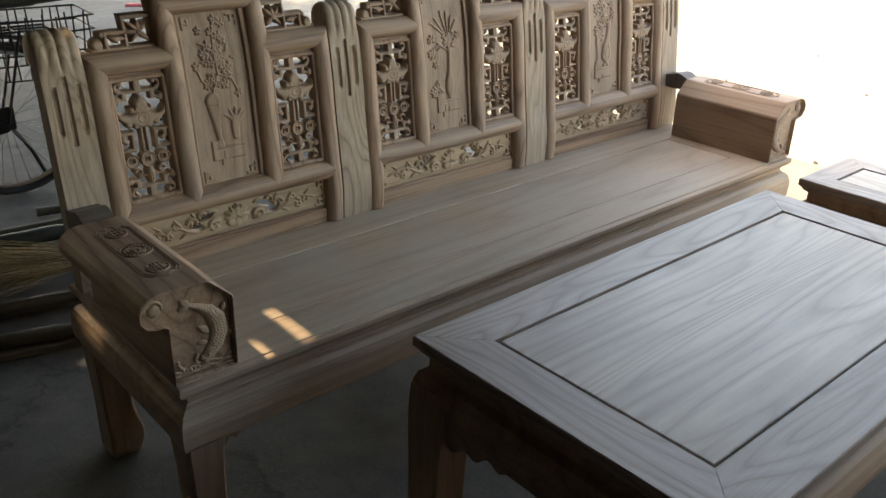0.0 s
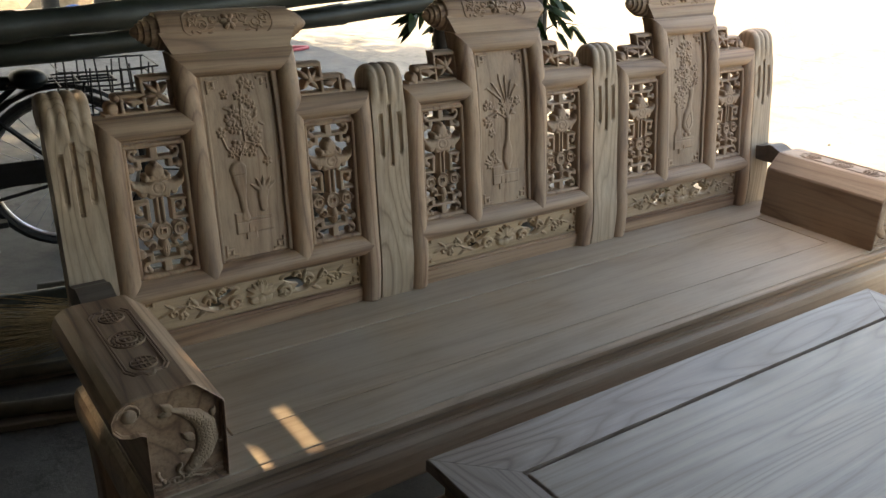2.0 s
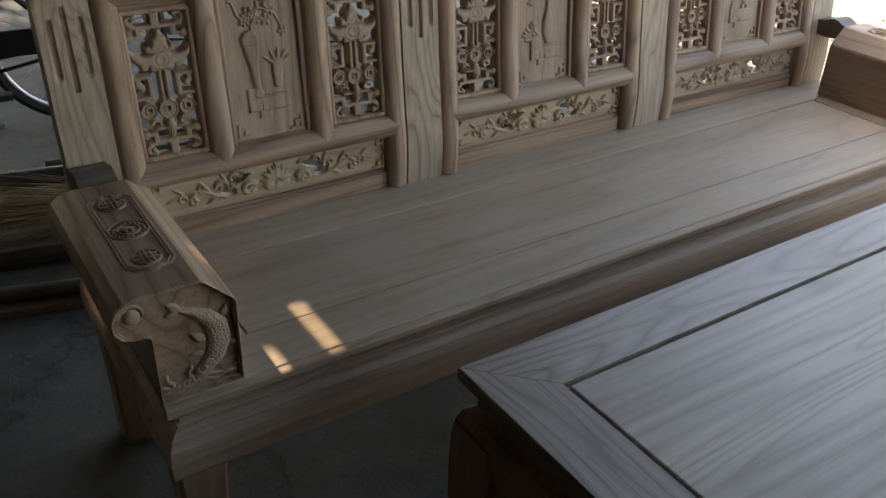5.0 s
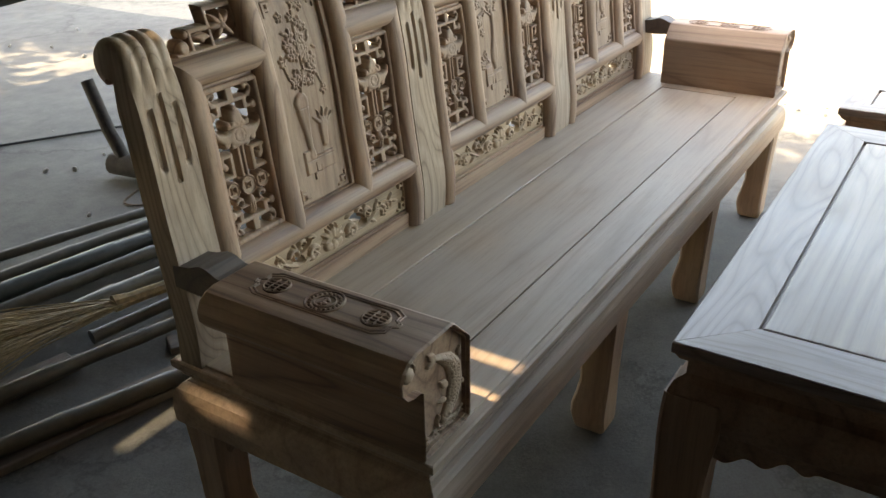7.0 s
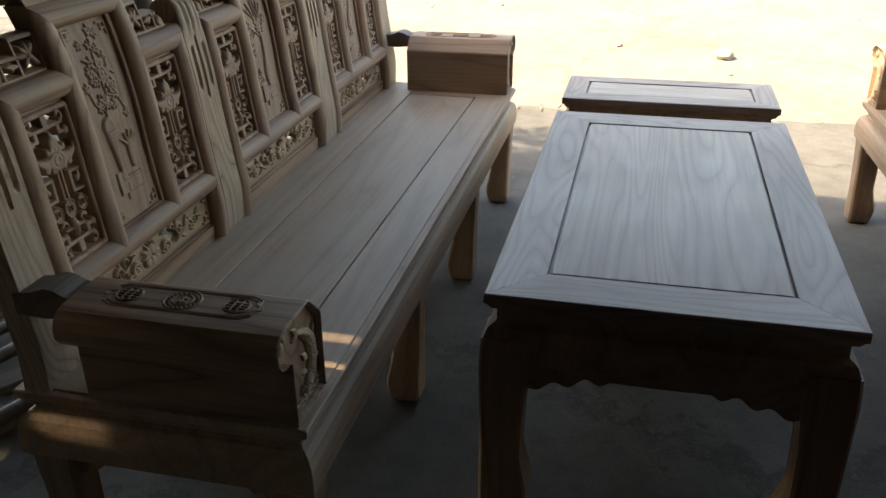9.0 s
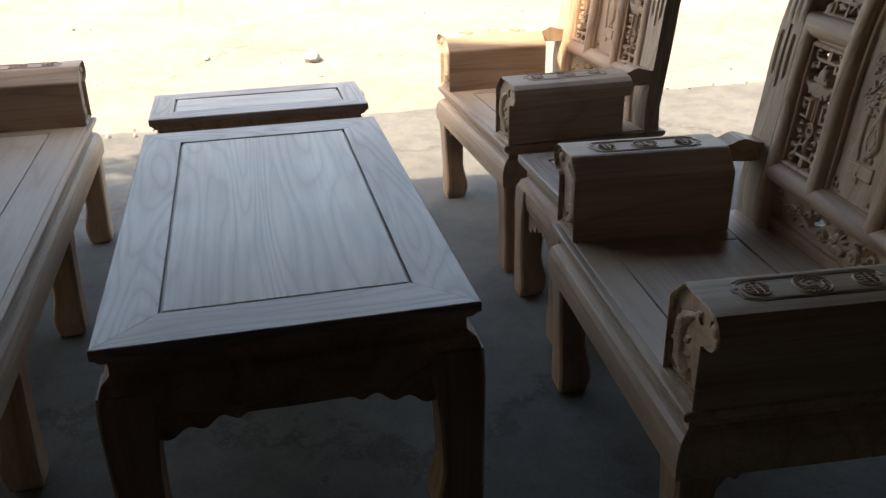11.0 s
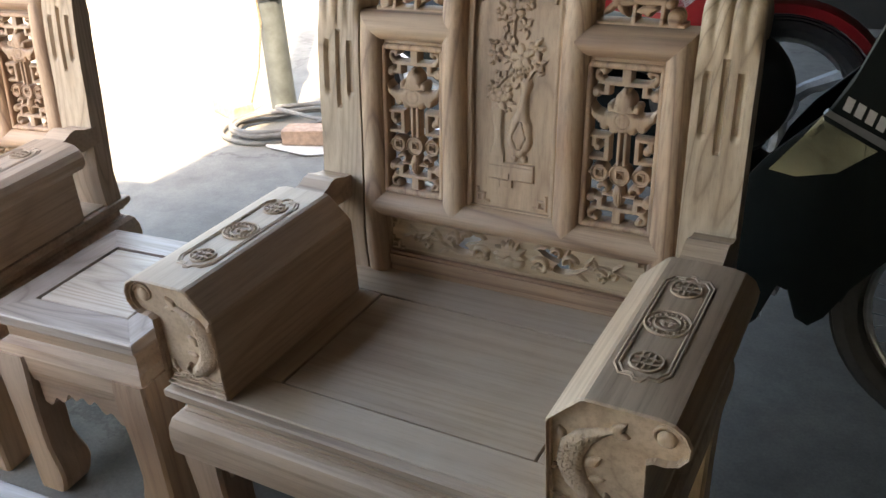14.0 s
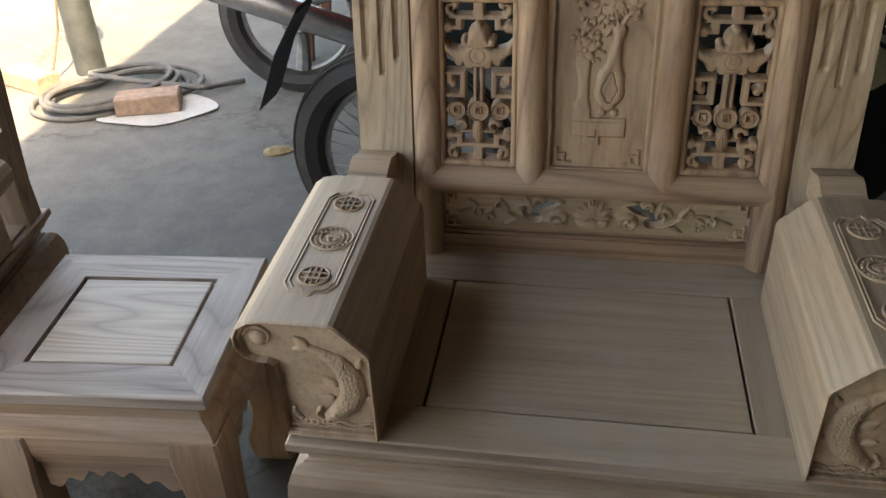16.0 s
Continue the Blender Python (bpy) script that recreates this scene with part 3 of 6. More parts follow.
def lower_board():
    """The pierced board under the rail: a lotus amid scrolling leaves, with fretted corners."""
    c = Carving(-0.248, 0.248, 0.466, 0.549, 0.0016, -0.013)
    c.S[:] = -1.0
    zc, top = 0.507, -0.006
    up = lambda d, t=top, soft=0.0035: c.raise_to(d, t, soft, False)
    for s in (-1, 1):
        hole = np.minimum(c.oval(s * 0.076, zc + 0.011, 0.024, 0.0085, -s * 0.35), c.oval(s * 0.098, zc - 0.008, 0.017, 0.0085, s * 0.2))
        c.pierce(hole)
        c.key(s * 0.242, 0.4745, -s, 1, top - 0.001)
        c.key(s * 0.242, 0.5425, -s, -1, top - 0.001)
        for x, z, r, st, hand, w in ((0.058, -0.012, 0.015, 2.6, -1, 0.011), (0.110, 0.004, 0.014, 0.3, 1, 0.009), (0.088, 0.017, 0.010, 3.0, -1, 0.008), (0.150, 0.010, 0.011, 3.6, 1, 0.006), (0.186, -0.004, 0.010, 1.2, -1, 0.0055)):
            d = c.curl(s * x, zc + z, r, 1.1, st if s > 0 else math.pi - st, hand * s, w)
            up(d, top + 0.001 if x < 0.12 else top - 0.001)
            c.pierce(np.maximum(hole, -d))
            c.S = np.minimum(c.S, d)
        up(c.stroke([(s * x, zc + z) for x, z in ((0.045, -0.010), (0.075, -0.016), (0.105, -0.018), (0.128, -0.008), (0.150, 0.006), (0.175, 0.008), (0.205, 0.000))], [0.008, 0.008, 0.007, 0.006, 0.005, 0.004, 0.003])[0], top - 0.0005)
        for x, z, l, w, a in ((0.120, -0.012, 0.028, 0.008, -0.5), (0.135, 0.0, 0.030, 0.008, 0.9), (0.16, 0.006, 0.026, 0.007, -0.6), (0.185, 0.006, 0.024, 0.006, 0.6), (0.200, 0.0, 0.022, 0.006, -0.3), (0.045, 0.018, 0.030, 0.010, 0.3), (0.10, 0.012, 0.022, 0.007, 1.0), (0.04, -0.018, 0.030, 0.009, -0.2)):
            up(c.leaf(s * x, zc + z, l, w, a if s > 0 else math.pi - a), top - 0.0008, 0.003)
        for k in range(5):
            a = 6.283 * k / 5
            up(c.disc(s * 0.168 + 0.006 * math.cos(a), zc - 0.013 + 0.006 * math.sin(a), 0.0042), top - 0.001, 0.003)
        for a, l in ((0.45, 0.034), (0.95, 0.030), (1.35, 0.028), (-0.05, 0.034)):
            up(c.leaf(0, zc - 0.002, l, 0.013, a if s > 0 else math.pi - a), top + 0.001 - 0.0006 * abs(a - 1.2), 0.004)
        up(c.oval(s * 0.014, zc - 0.016, 0.014, 0.010, s * 0.4), top + 0.0015, 0.006)
    up(c.leaf(0, zc - 0.004, 0.032, 0.014, math.pi / 2), top + 0.0022, 0.005)
    up(c.oval(0, zc - 0.017, 0.012, 0.0105), top + 0.003, 0.007)
    up(abs(c.box(-0.2445, 0.2445, 0.4725, 0.5445)) - 0.0014, top - 0.002, 0.0012)
    c.S = np.maximum(c.S, c.box(-0.249, 0.249, 0.465, 0.55))
    return curved(c.mesh(-0.028))


def crest():
    """The scroll roll on top of a panel, with stepped cone ends."""
    bm = bmesh.new()
    # apron board under the roll
    n = 6
    loft(bm, [[(-0.118 - 0.004 * k, -0.034, z), (0.118 + 0.004 * k, -0.034, z), (0.118 + 0.004 * k, 0.004 + 0.002 * k, z), (-0.118 - 0.004 * k, 0.004 + 0.002 * k, z)]
              for k, z in enumerate(1.000 + 0.047 * k / n for k in range(n + 1))])
    for v in bm.verts:
        v.co = (v.co.x, back_y(v.co.z) - v.co.y, v.co.z)
    cy, cz = back_y(1.05) + 0.022, 1.045
    stations = [(-0.183, 0.004), (-0.178, 0.010), (-0.172, 0.012), (-0.171, 0.017), (-0.163, 0.019), (-0.162, 0.024), (-0.152, 0.026), (-0.151, 0.031),
                (-0.139, 0.033), (-0.137, 0.039), (-0.122, 0.041)]
    stations = stations + [(-x, r) for x, r in stations[::-1]]
    loft(bm, [[(x, cy + r * math.cos(a), cz + r * 0.92 * math.sin(a)) for a in (2 * math.pi * k / 18 for k in range(18))] for x, r in stations])
    return bm


def post():
    """A backrest post: fluted scroll top, three slots, plain foot."""
    bm = bmesh.new()
    W, R = 0.086, 0.034
    path = []
    z = 0.40
    while z < 0.93:
        dy = (back_y(z + 0.002) - back_y(z - 0.002)) / 0.004
        nrm = Vector((0, -1, dy)).normalized()
        path.append((Vector((0, back_y(z) - 0.012, z)), nrm, z))
        z += 0.006
    p0, n0, _ = path[-1]
    c = p0 - n0 * R
    a0 = math.atan2(n0.z, n0.y)
    for k in range(1, 25):
        a = a0 - math.radians(9.5) * k
        nrm = Vector((0, math.cos(a), math.sin(a)))
        path.append((c + nrm * R, nrm, 0.93 + R * math.radians(9.5) * k))
    us = [-W / 2 + W * k / 30 for k in range(31)]

    def dent(u, s):
        d = 0.0
        for cu, lo, hi in ((-0.024, 0.765, 0.848), (0.0, 0.742, 0.868), (0.024, 0.765, 0.848)):
            e = max(lo - s, 0, s - hi)
            r = math.hypot(u - cu, e)
            if r < 0.0058:
                d = -0.007 * min(1.0, (0.0058 - r) / 0.002)
        if s > 0.872:
            ease = min(1.0, (s - 0.872) / 0.03)
            arch = 0.004 * (1 - (2 * u / W) ** 2)
            d += ease * (0.0055 * abs(math.sin(math.pi * (u + W / 2) / W * 4.0)) ** 0.6 - 0.003) + arch * ease
        return d
    rings = []
    for p, nrm, s in path:
        ring = [p + nrm * dent(u, s) + Vector((u, 0, 0)) for u in us]
        edge = p - nrm * 0.016
        rings.append([edge + Vector((-W / 2, 0, 0))] + ring + [edge + Vector((W / 2, 0, 0))])
    loft(bm, rings, closed=False)
    # the body behind the dressed face
    side = [p - nrm * 0.010 for p, nrm, _ in path]
    rear = [Vector((0, back_y(zz) + 0.036 - 0.010 * (zz > 0.85), zz)) for zz in (0.895, 0.85, 0.8, 0.7, 0.6, 0.5, 0.40)]
    prof = side + rear
    for h in (-1, 1):
        f = bm.faces.new([bm.verts.new(q + Vector((h * (W / 2 - 0.0006), 0, 0))) for q in prof])
    bm.faces.ensure_lookup_table()
    a, b = list(bm.faces)[-2:]
    va, vb = list(a.verts), list(b.verts)
    for k in range(len(va)):
        j = (k + 1) % len(va)
        bm.faces.new((va[k], va[j], vb[j], vb[k]))
    return bm


ARM = [(-0.074, 0.43), (-0.074, 0.570), (-0.0715, 0.576), (-0.032, 0.6145), (-0.026, 0.617), (0.060, 0.617), (0.078, 0.613), (0.092, 0.603), (0.099, 0.588),
       (0.098, 0.572), (0.088, 0.559), (0.072, 0.553), (0.058, 0.553), (0.050, 0.548), (0.049, 0.43)]


def arm_body(s):
    """An armrest box with a rolled outer edge; s is its outer side."""
    bm = bmesh.new()
    cx, cz = 0.0, 0.53

    def ring(y, inset):
        return [(s * (u + inset * (cx - u) * 4), y, z + inset * (cz - z) * 4) for u, z in ARM]
    loft(bm, [ring(0.0125, 0.02), ring(0.006, 0.02), ring(0.006, 0.012), ring(0.001, 0.010), ring(0.0, 0.006), ring(0.003, 0.0)] + [ring(y, 0) for y in (0.09, 0.18, 0.27, 0.362)] + [ring(0.366, 0.006)])
    return bm


def arm_bracket(s):
    bm = bmesh.new()
    prof = [(0.355, 0.578), (0.355, 0.612), (0.376, 0.615), (0.395, 0.624), (0.410, 0.626), (0.436, 0.617), (0.47, 0.612), (0.47, 0.575), (0.42, 0.572)]
    loft(bm, [[(s * u, y, z) for y, z in prof] for u in (-0.018, 0.044)])
    return bm


def leg(sx, sy, straight=0.0, wide=1.0):
    """A cabriole leg; sx, sy point to its outer corner."""
    bm = bmesh.new()
    rows = [(0.0, 0.002, 0.062), (0.006, 0.005, 0.070), (0.022, 0.007, 0.076), (0.045, 0.007, 0.080), (0.070, 0.007, 0.079), (0.095, 0.007, 0.073),
            (0.13, 0.007, 0.067), (0.22, 0.010, 0.070), (0.27, 0.013, 0.075), (0.305, 0.0145, 0.080), (0.34, 0.008, 0.080), (0.36, 0.0, 0.076)]
    c = 0.006
    rings = []
    for z, o, w in rows:
        o, w = o + (0.010 - o) * straight, w * wide
        pts = [(o - c, o), (o, o - c), (o, o - w + c), (o - c, o - w), (o - w + c, o - w), (o - w, o - w + c), (o - w, o - c), (o - w + c, o)]
        rings.append([(sx * x, sy * y, z) for x, y in pts])
    loft(bm, rings)
    return bm


def apron_board(half, z_top=0.305, drop=0.055, reach=0.15, mid=0.018):
    """A thin apron with cloud-shaped brackets at both ends, along x."""
    bm = bmesh.new()
    n = 80
    top, low = [], []
    for k in range(n + 1):
        x = -half + 2 * half * k / n
        e = half - abs(x)
        z = mid + 0.004 * math.cos(x * 9)
        if e < reach:
            t = 1 - e / reach
            z += (drop - mid) * t ** 1.2 + 0.009 * math.sin(t * 17) * (1 - t * 0.4)
        top.append((x, z_top))
        low.append((x, z_top - z))
    vs = [[[bm.verts.new((x, y, z)) for x, z in row] for row in (top, low)] for y in (0.0, 0.014)]
    for k in range(n):
        for y in (0, 1):
            bm.faces.new((vs[y][0][k], vs[y][0][k + 1], vs[y][1][k + 1], vs[y][1][k]))
        for r in (0, 1):
            bm.faces.new((vs[0][r][k], vs[0][r][k + 1], vs[1][r][k + 1], vs[1][r][k]))
    for e in (0, n):
        bm.faces.new((vs[0][0][e], vs[0][1][e], vs[1][1][e], vs[1][0][e]))
    return bm


FRAME = [(-0.06, 0.296), (0.013, 0.296), (0.017, 0.302), (0.0185, 0.330), (0.0165, 0.352), (0.011, 0.368), (0.003, 0.3765), (-0.004, 0.379), (-0.004, 0.381), (-0.009, 0.383),
         (-0.009, 0.396), (-0.003, 0.3985), (0.004, 0.403), (0.011, 0.412), (0.012, 0.414), (0.012, 0.4245), (0.009, 0.4265), (-0.03, 0.4265), (-0.03, 0.402)]


def seating(name, centres, label, category, group=""):
    """A bench or chair: one backrest panel for each centre."""
    top = tagged(new(name), label, category, group)
    end = centres[-1] + 0.3335
    half = end + 0.037
    y1 = 0.50
    bm = bmesh.new()
    frame_sweep(bm, -half, half, 0.0, y1, FRAME)
    part("seat_frame", bm, wood_x, top)
    # seat boards, with open joints
    bm = bmesh.new()
    g0, g1 = (0.105, 0.345) if len(centres) > 1 else (0.075, 0.37)
    block(bm, -half + 0.002, half - 0.002, 0.004, g0, 0.404, 0.430, 0.002)
    part("front_board", bm, seat_x, top)
    bm = bmesh.new()
    block(bm, -half + 0.002, half - 0.002, g1, 0.492, 0.400, 0.430, 0.002)
    part("rear_board", bm, seat_x, top)
    inner = end - 0.118
    for s in (-1, 1):
        bm = bmesh.new()
        block(bm, s * (inner + 0.0005), s * (half - 0.002), g0 + 0.0005, g1 - 0.0005, 0.400, 0.4295, 0.002)
        part("side_board", bm, seat_y, top)
    bm = bmesh.new()
    block(bm, -inner + 0.0035, inner - 0.0035, g0 + 0.0035, g1 - 0.0035, 0.404, 0.4288, 0.0012)
    part("seat_panel", bm, seat_x, top)
    # legs, all along the front and the rear
    legs = [-half + 0.004] + [c - 0.3335 for c in centres[1:]] + [half - 0.004]
    for k, x in enumerate(legs):
        for sy, y in ((-1, 0.004), (1, y1 - 0.004)):
            sx = -1 if k == 0 else 1
            bm = leg(sx, sy)
            part("leg", bm, brown_z, top, at=(x + (0.04 if 0 < k < len(legs) - 1 else 0), y, 0), smooth=True)
    for a, b in zip(legs, legs[1:]):
        for y in (0.012, y1 - 0.026):
            bm = apron_board((b - a) / 2 - 0.05, 0.305, 0.058, 0.085, 0.020)
            part("apron", bm, brown_x, top, at=((a + b) / 2, y, 0))
    for s in (-1, 1):
        bm = apron_board(y1 / 2 - 0.06, 0.305, 0.058, 0.085, 0.020)
        ob = part("apron", bm, brown_y, top, at=(s * (half - 0.012 - (0 if s > 0 else 0)), y1 / 2, 0))
        ob.rotation_euler = (0, 0, radians(90 if s > 0 else -90))
    # backrest
    meshes = {}

    def shared(key, make, mat, parent, label="", at=(0, 0, 0), smooth=True):
        if key not in meshes:
            ob = part(key.split("#")[0], make(), mat, parent, label, at, smooth)
            meshes[key] = ob.data
            return ob
        return placed(key.split("#")[0], meshes[key], parent, label, at)
    for c in [x - 0.3335 for x in centres] + [end]:
        shared("post", post, figured_z, top, "fluted scroll-topped backrest post", (c, 0, 0))
    for c in centres:
        panel = shared("backrest_panel", carved_board, brown_z, top, "panel carved with flowers in a vase", (c, 0, 0))
        for s in (-1, 1):
            shared("stile#out%d" % s, lambda: outer_stile(s), red_z, panel)
            shared("stile#in%d" % s, lambda: inner_stile(s), red_z, panel)
            shared("rail#%d" % s, lambda: shoulder_rail(s), red_x, panel)
            shared("opening_frame#%d" % s, lambda: opening_lip(s), red_z, panel)
            shared("lattice", lattice, brown_z, panel, "pierced fretwork with a bat and coins", (s * 0.187, 0, 0))
            shared("shoulder_fret#%d" % s, lambda: step_fret(s), red_x, panel)
        shared("rail#middle", middle_rail, red_x, panel)
        shared("rail#head", head_rail, red_x, panel)
        shared("rail#bottom", bottom_rail, red_x, panel)
        kind = 0 if len(centres) == 1 else (2, 1, 0)[centres.index(c)]
        shared("flower_carving#%d" % kind, lambda: flower_relief(kind), brown_z, panel)
        shared("lower_panel", lower_board, gold_x, panel, "pierced board carved with a lotus and scrolling leaves")
        shared("crest", crest, red_x, panel, "rolled crest with stepped cone ends")
        shared("crest_carving", crest_relief, red_x, panel)
    # arms
    for s in (-1, 1):
        x = s * end
        arm = part("armrest", arm_body(s), (red_y if s < 0 else brown_y) if len(centres) > 1 else wood_y, top, "", (x, 0, 0), True, 14)
        # bench brackets take the shaded colour, chair brackets the plain wood
        part("bracket", arm_bracket(s), shaded_x if len(centres) > 1 else wood_x, arm)
        part("top_carving", arm_top_relief(s), (red_y if s < 0 else brown_y) if len(centres) > 1 else wood_y, arm, smooth=True)
        part("front_carving", arm_front_relief(s), wood_z, arm, "fish carved in relief", smooth=True)
    return top


def petal_flower(bm, x, z, r, y=-0.006, n=5, turn=0.0):
    for k in range(n):
        a = turn + 2 * math.pi * k / n
        ball(bm, (x + 0.62 * r * math.cos(a), y, z + 0.62 * r * math.sin(a)), (0.52 * r, 0.0075, 0.36 * r), -a, 8, 5)
    ball(bm, (x, y + 0.004, z), (0.3 * r, 0.006, 0.3 * r), 0, 8, 5)


def flat_tube(bm, pts, radii, y=-0.006, n=6):
    tube(bm, [(x, y, z) for x, z in pts], radii, n)


def flower_relief(kind):
    """A vase and its flowers on a low stand, in low relief over the whole board."""
    rnd = random.Random(5 + kind)
    c = Carving(-0.0795, 0.0795, 0.580, 0.992, 0.0016, -0.0075)
    top = -0.0030
    for s in (-1, 1):
        for z, g in ((0.597, 1), (0.955, -1)):
            c.key(s * 0.066, z, -s, g, top - 0.001)

    def foliage(x, z, r, n):
        for _ in range(n):
            q, a = r * math.sqrt(rnd.random()), rnd.uniform(0, 6.283)
            c.raise_to(c.leaf(x + q * math.cos(a), z + 1.3 * q * math.sin(a), rnd.uniform(0.009, 0.016), rnd.uniform(0.0045, 0.007), a + rnd.uniform(-0.9, 0.9)), top - rnd.uniform(0.0005, 0.002), 0.0025)

    def stand(x):
        c.raise_to(c.box(x - 0.042, x + 0.040, 0.642, 0.672), top - 0.001, 0.0014)
        c.raise_to(c.box(x - 0.042, x - 0.014, 0.642, 0.686), top - 0.0006, 0.0014)
        c.raise_to(c.box(x - 0.022, x + 0.002, 0.628, 0.648), top - 0.001, 0.0014)
        c.sink(c.stroke([(x - 0.016, 0.660), (x - 0.016, 0.642), (x - 0.004, 0.642), (x - 0.004, 0.652)], 0.0022)[0], 0.002, 0.0008)
        c.sink(c.box(x - 0.04, x + 0.038, 0.6655, 0.667), 0.0012, 0.0006)
    branches = []
    if kind == 0:
        # drop-shaped vase and a slim companion
        stand(0.0)
        c.raise_to(c.stroke([(0.013, 0.694), (0.013, 0.712), (0.014, 0.735), (0.017, 0.76), (0.021, 0.79), (0.023, 0.806)], [0.022, 0.044, 0.040, 0.020, 0.013, 0.020])[0], top + 0.002, 0.010)
        c.sink(abs(c.stroke([(0.013, 0.704), (0.013, 0.718), (0.015, 0.742)], [0.012, 0.024, 0.006])[0]) - 0.0012, 0.0022, 0.001)
        for x in (0.004, 0.022):
            c.raise_to(c.disc(x, 0.681, 0.006), top, 0.004)
        c.raise_to(c.stroke([(-0.027, 0.690), (-0.025, 0.702), (-0.026, 0.73), (-0.028, 0.755)], [0.026, 0.016, 0.015, 0.023])[0], top, 0.005)
        blooms = ((-0.026, 0.776, 0.017), (-0.036, 0.795, 0.012), (-0.014, 0.790, 0.012), (0.012, 0.848, 0.019), (0.036, 0.862, 0.014), (-0.012, 0.868, 0.014), (0.042, 0.838, 0.012), (-0.034, 0.852, 0.013), (0.004, 0.826, 0.012), (-0.004, 0.918, 0.016), (0.018, 0.930, 0.012), (-0.026, 0.912, 0.012), (0.012, 0.895, 0.010))
        branches = ([(0.023, 0.805), (0.012, 0.84), (-0.004, 0.88), (-0.004, 0.92)], [(0.022, 0.808), (0.036, 0.83), (0.040, 0.86)], [(0.014, 0.835), (-0.03, 0.85)])
        for x, z, r, n in ((-0.026, 0.785, 0.022, 14), (0.004, 0.850, 0.044, 44), (-0.004, 0.916, 0.026, 20)):
            foliage(x, z, r, n)
    elif kind == 1:
        # slim vase of long blades
        stand(0.006)
        c.raise_to(c.stroke([(0.012, 0.682), (0.012, 0.70), (0.012, 0.722), (0.012, 0.75), (0.013, 0.79), (0.014, 0.802)], [0.016, 0.030, 0.030, 0.013, 0.011, 0.018])[0], top + 0.001, 0.008)
        for x in (-0.045, -0.028, -0.008, 0.010, 0.026, 0.042):
            c.raise_to(c.stroke([(0.013, 0.80), (0.013 + (x - 0.013) * 0.35, 0.85), (x, 0.90 - abs(x) * 0.5), (x * 1.15, 0.915 - abs(x) * 0.9)], [0.005, 0.0055, 0.0045, 0.0015])[0], top - 0.0006, 0.0022)
        branches = ([(0.014, 0.80), (-0.02, 0.82), (-0.045, 0.81), (-0.05, 0.785)], [(0.014, 0.80), (0.03, 0.825), (0.045, 0.84)])
        blooms = ((-0.046, 0.838, 0.012), (-0.050, 0.800, 0.012), (-0.036, 0.770, 0.010), (0.046, 0.842, 0.011), (0.004, 0.822, 0.012), (-0.032, 0.705, 0.012), (-0.044, 0.692, 0.010))
        for x, z, r, n in ((-0.040, 0.815, 0.018, 10), (-0.034, 0.700, 0.016, 12), (0.012, 0.826, 0.018, 10)):
            foliage(x, z, r, n)
    else:
        # tall trumpet vase under a blossoming tree
        stand(0.004)
        c.raise_to(c.stroke([(-0.016, 0.676), (-0.016, 0.69), (-0.018, 0.72), (-0.021, 0.755), (-0.022, 0.775)], [0.022, 0.014, 0.018, 0.030, 0.036])[0], top + 0.001, 0.007)
        c.sink(c.box(-0.04, 0.0, 0.764, 0.766), 0.0012, 0.0006)
        c.raise_to(c.stroke([(0.026, 0.690), (0.026, 0.712), (0.028, 0.722)], [0.018, 0.022, 0.026])[0], top, 0.005)
        branches = ([(-0.022, 0.77), (-0.016, 0.80), (0.0, 0.83), (-0.004, 0.88), (0.004, 0.93)], [(0.0, 0.83), (0.03, 0.82), (0.044, 0.79)], [(-0.016, 0.80), (-0.04, 0.82), (-0.05, 0.85)], [(-0.002, 0.86), (0.03, 0.88)])
        blooms = tuple((rnd.uniform(-0.034, 0.036), rnd.uniform(0.80, 0.945), rnd.uniform(0.008, 0.0125)) for _ in range(26)) + ((0.044, 0.785, 0.010), (-0.048, 0.852, 0.010))
        foliage(0.0, 0.87, 0.034, 26)
        for a in (0.6, 1.0, 1.5, 2.0, 2.5):
            c.raise_to(c.leaf(0.028, 0.722, 0.036, 0.008, a), top - 0.0005, 0.0025)
    for line in branches:
        c.raise_to(c.stroke(line, 0.0042)[0], top - 0.0008, 0.0022)
    for x, z, r in blooms:
        c.bloom(x, z, r, top - rnd.uniform(0, 0.001), 5, rnd.random() * 3)
    return curved(c.mesh())


def spiral(bm, x, z, r, turns, start, s, y, thick):
    pts = []
    n = int(12 * turns)
    for k in range(n + 1):
        t = k / n
        a = start + s * t * turns * 2 * math.pi
        q = r * (1 - 0.8 * t)
        pts.append((x + q * math.cos(a), z + q * math.sin(a)))
    flat_tube(bm, pts, [thick * (1 - 0.4 * k / n) for k in range(n + 1)], y, 5)


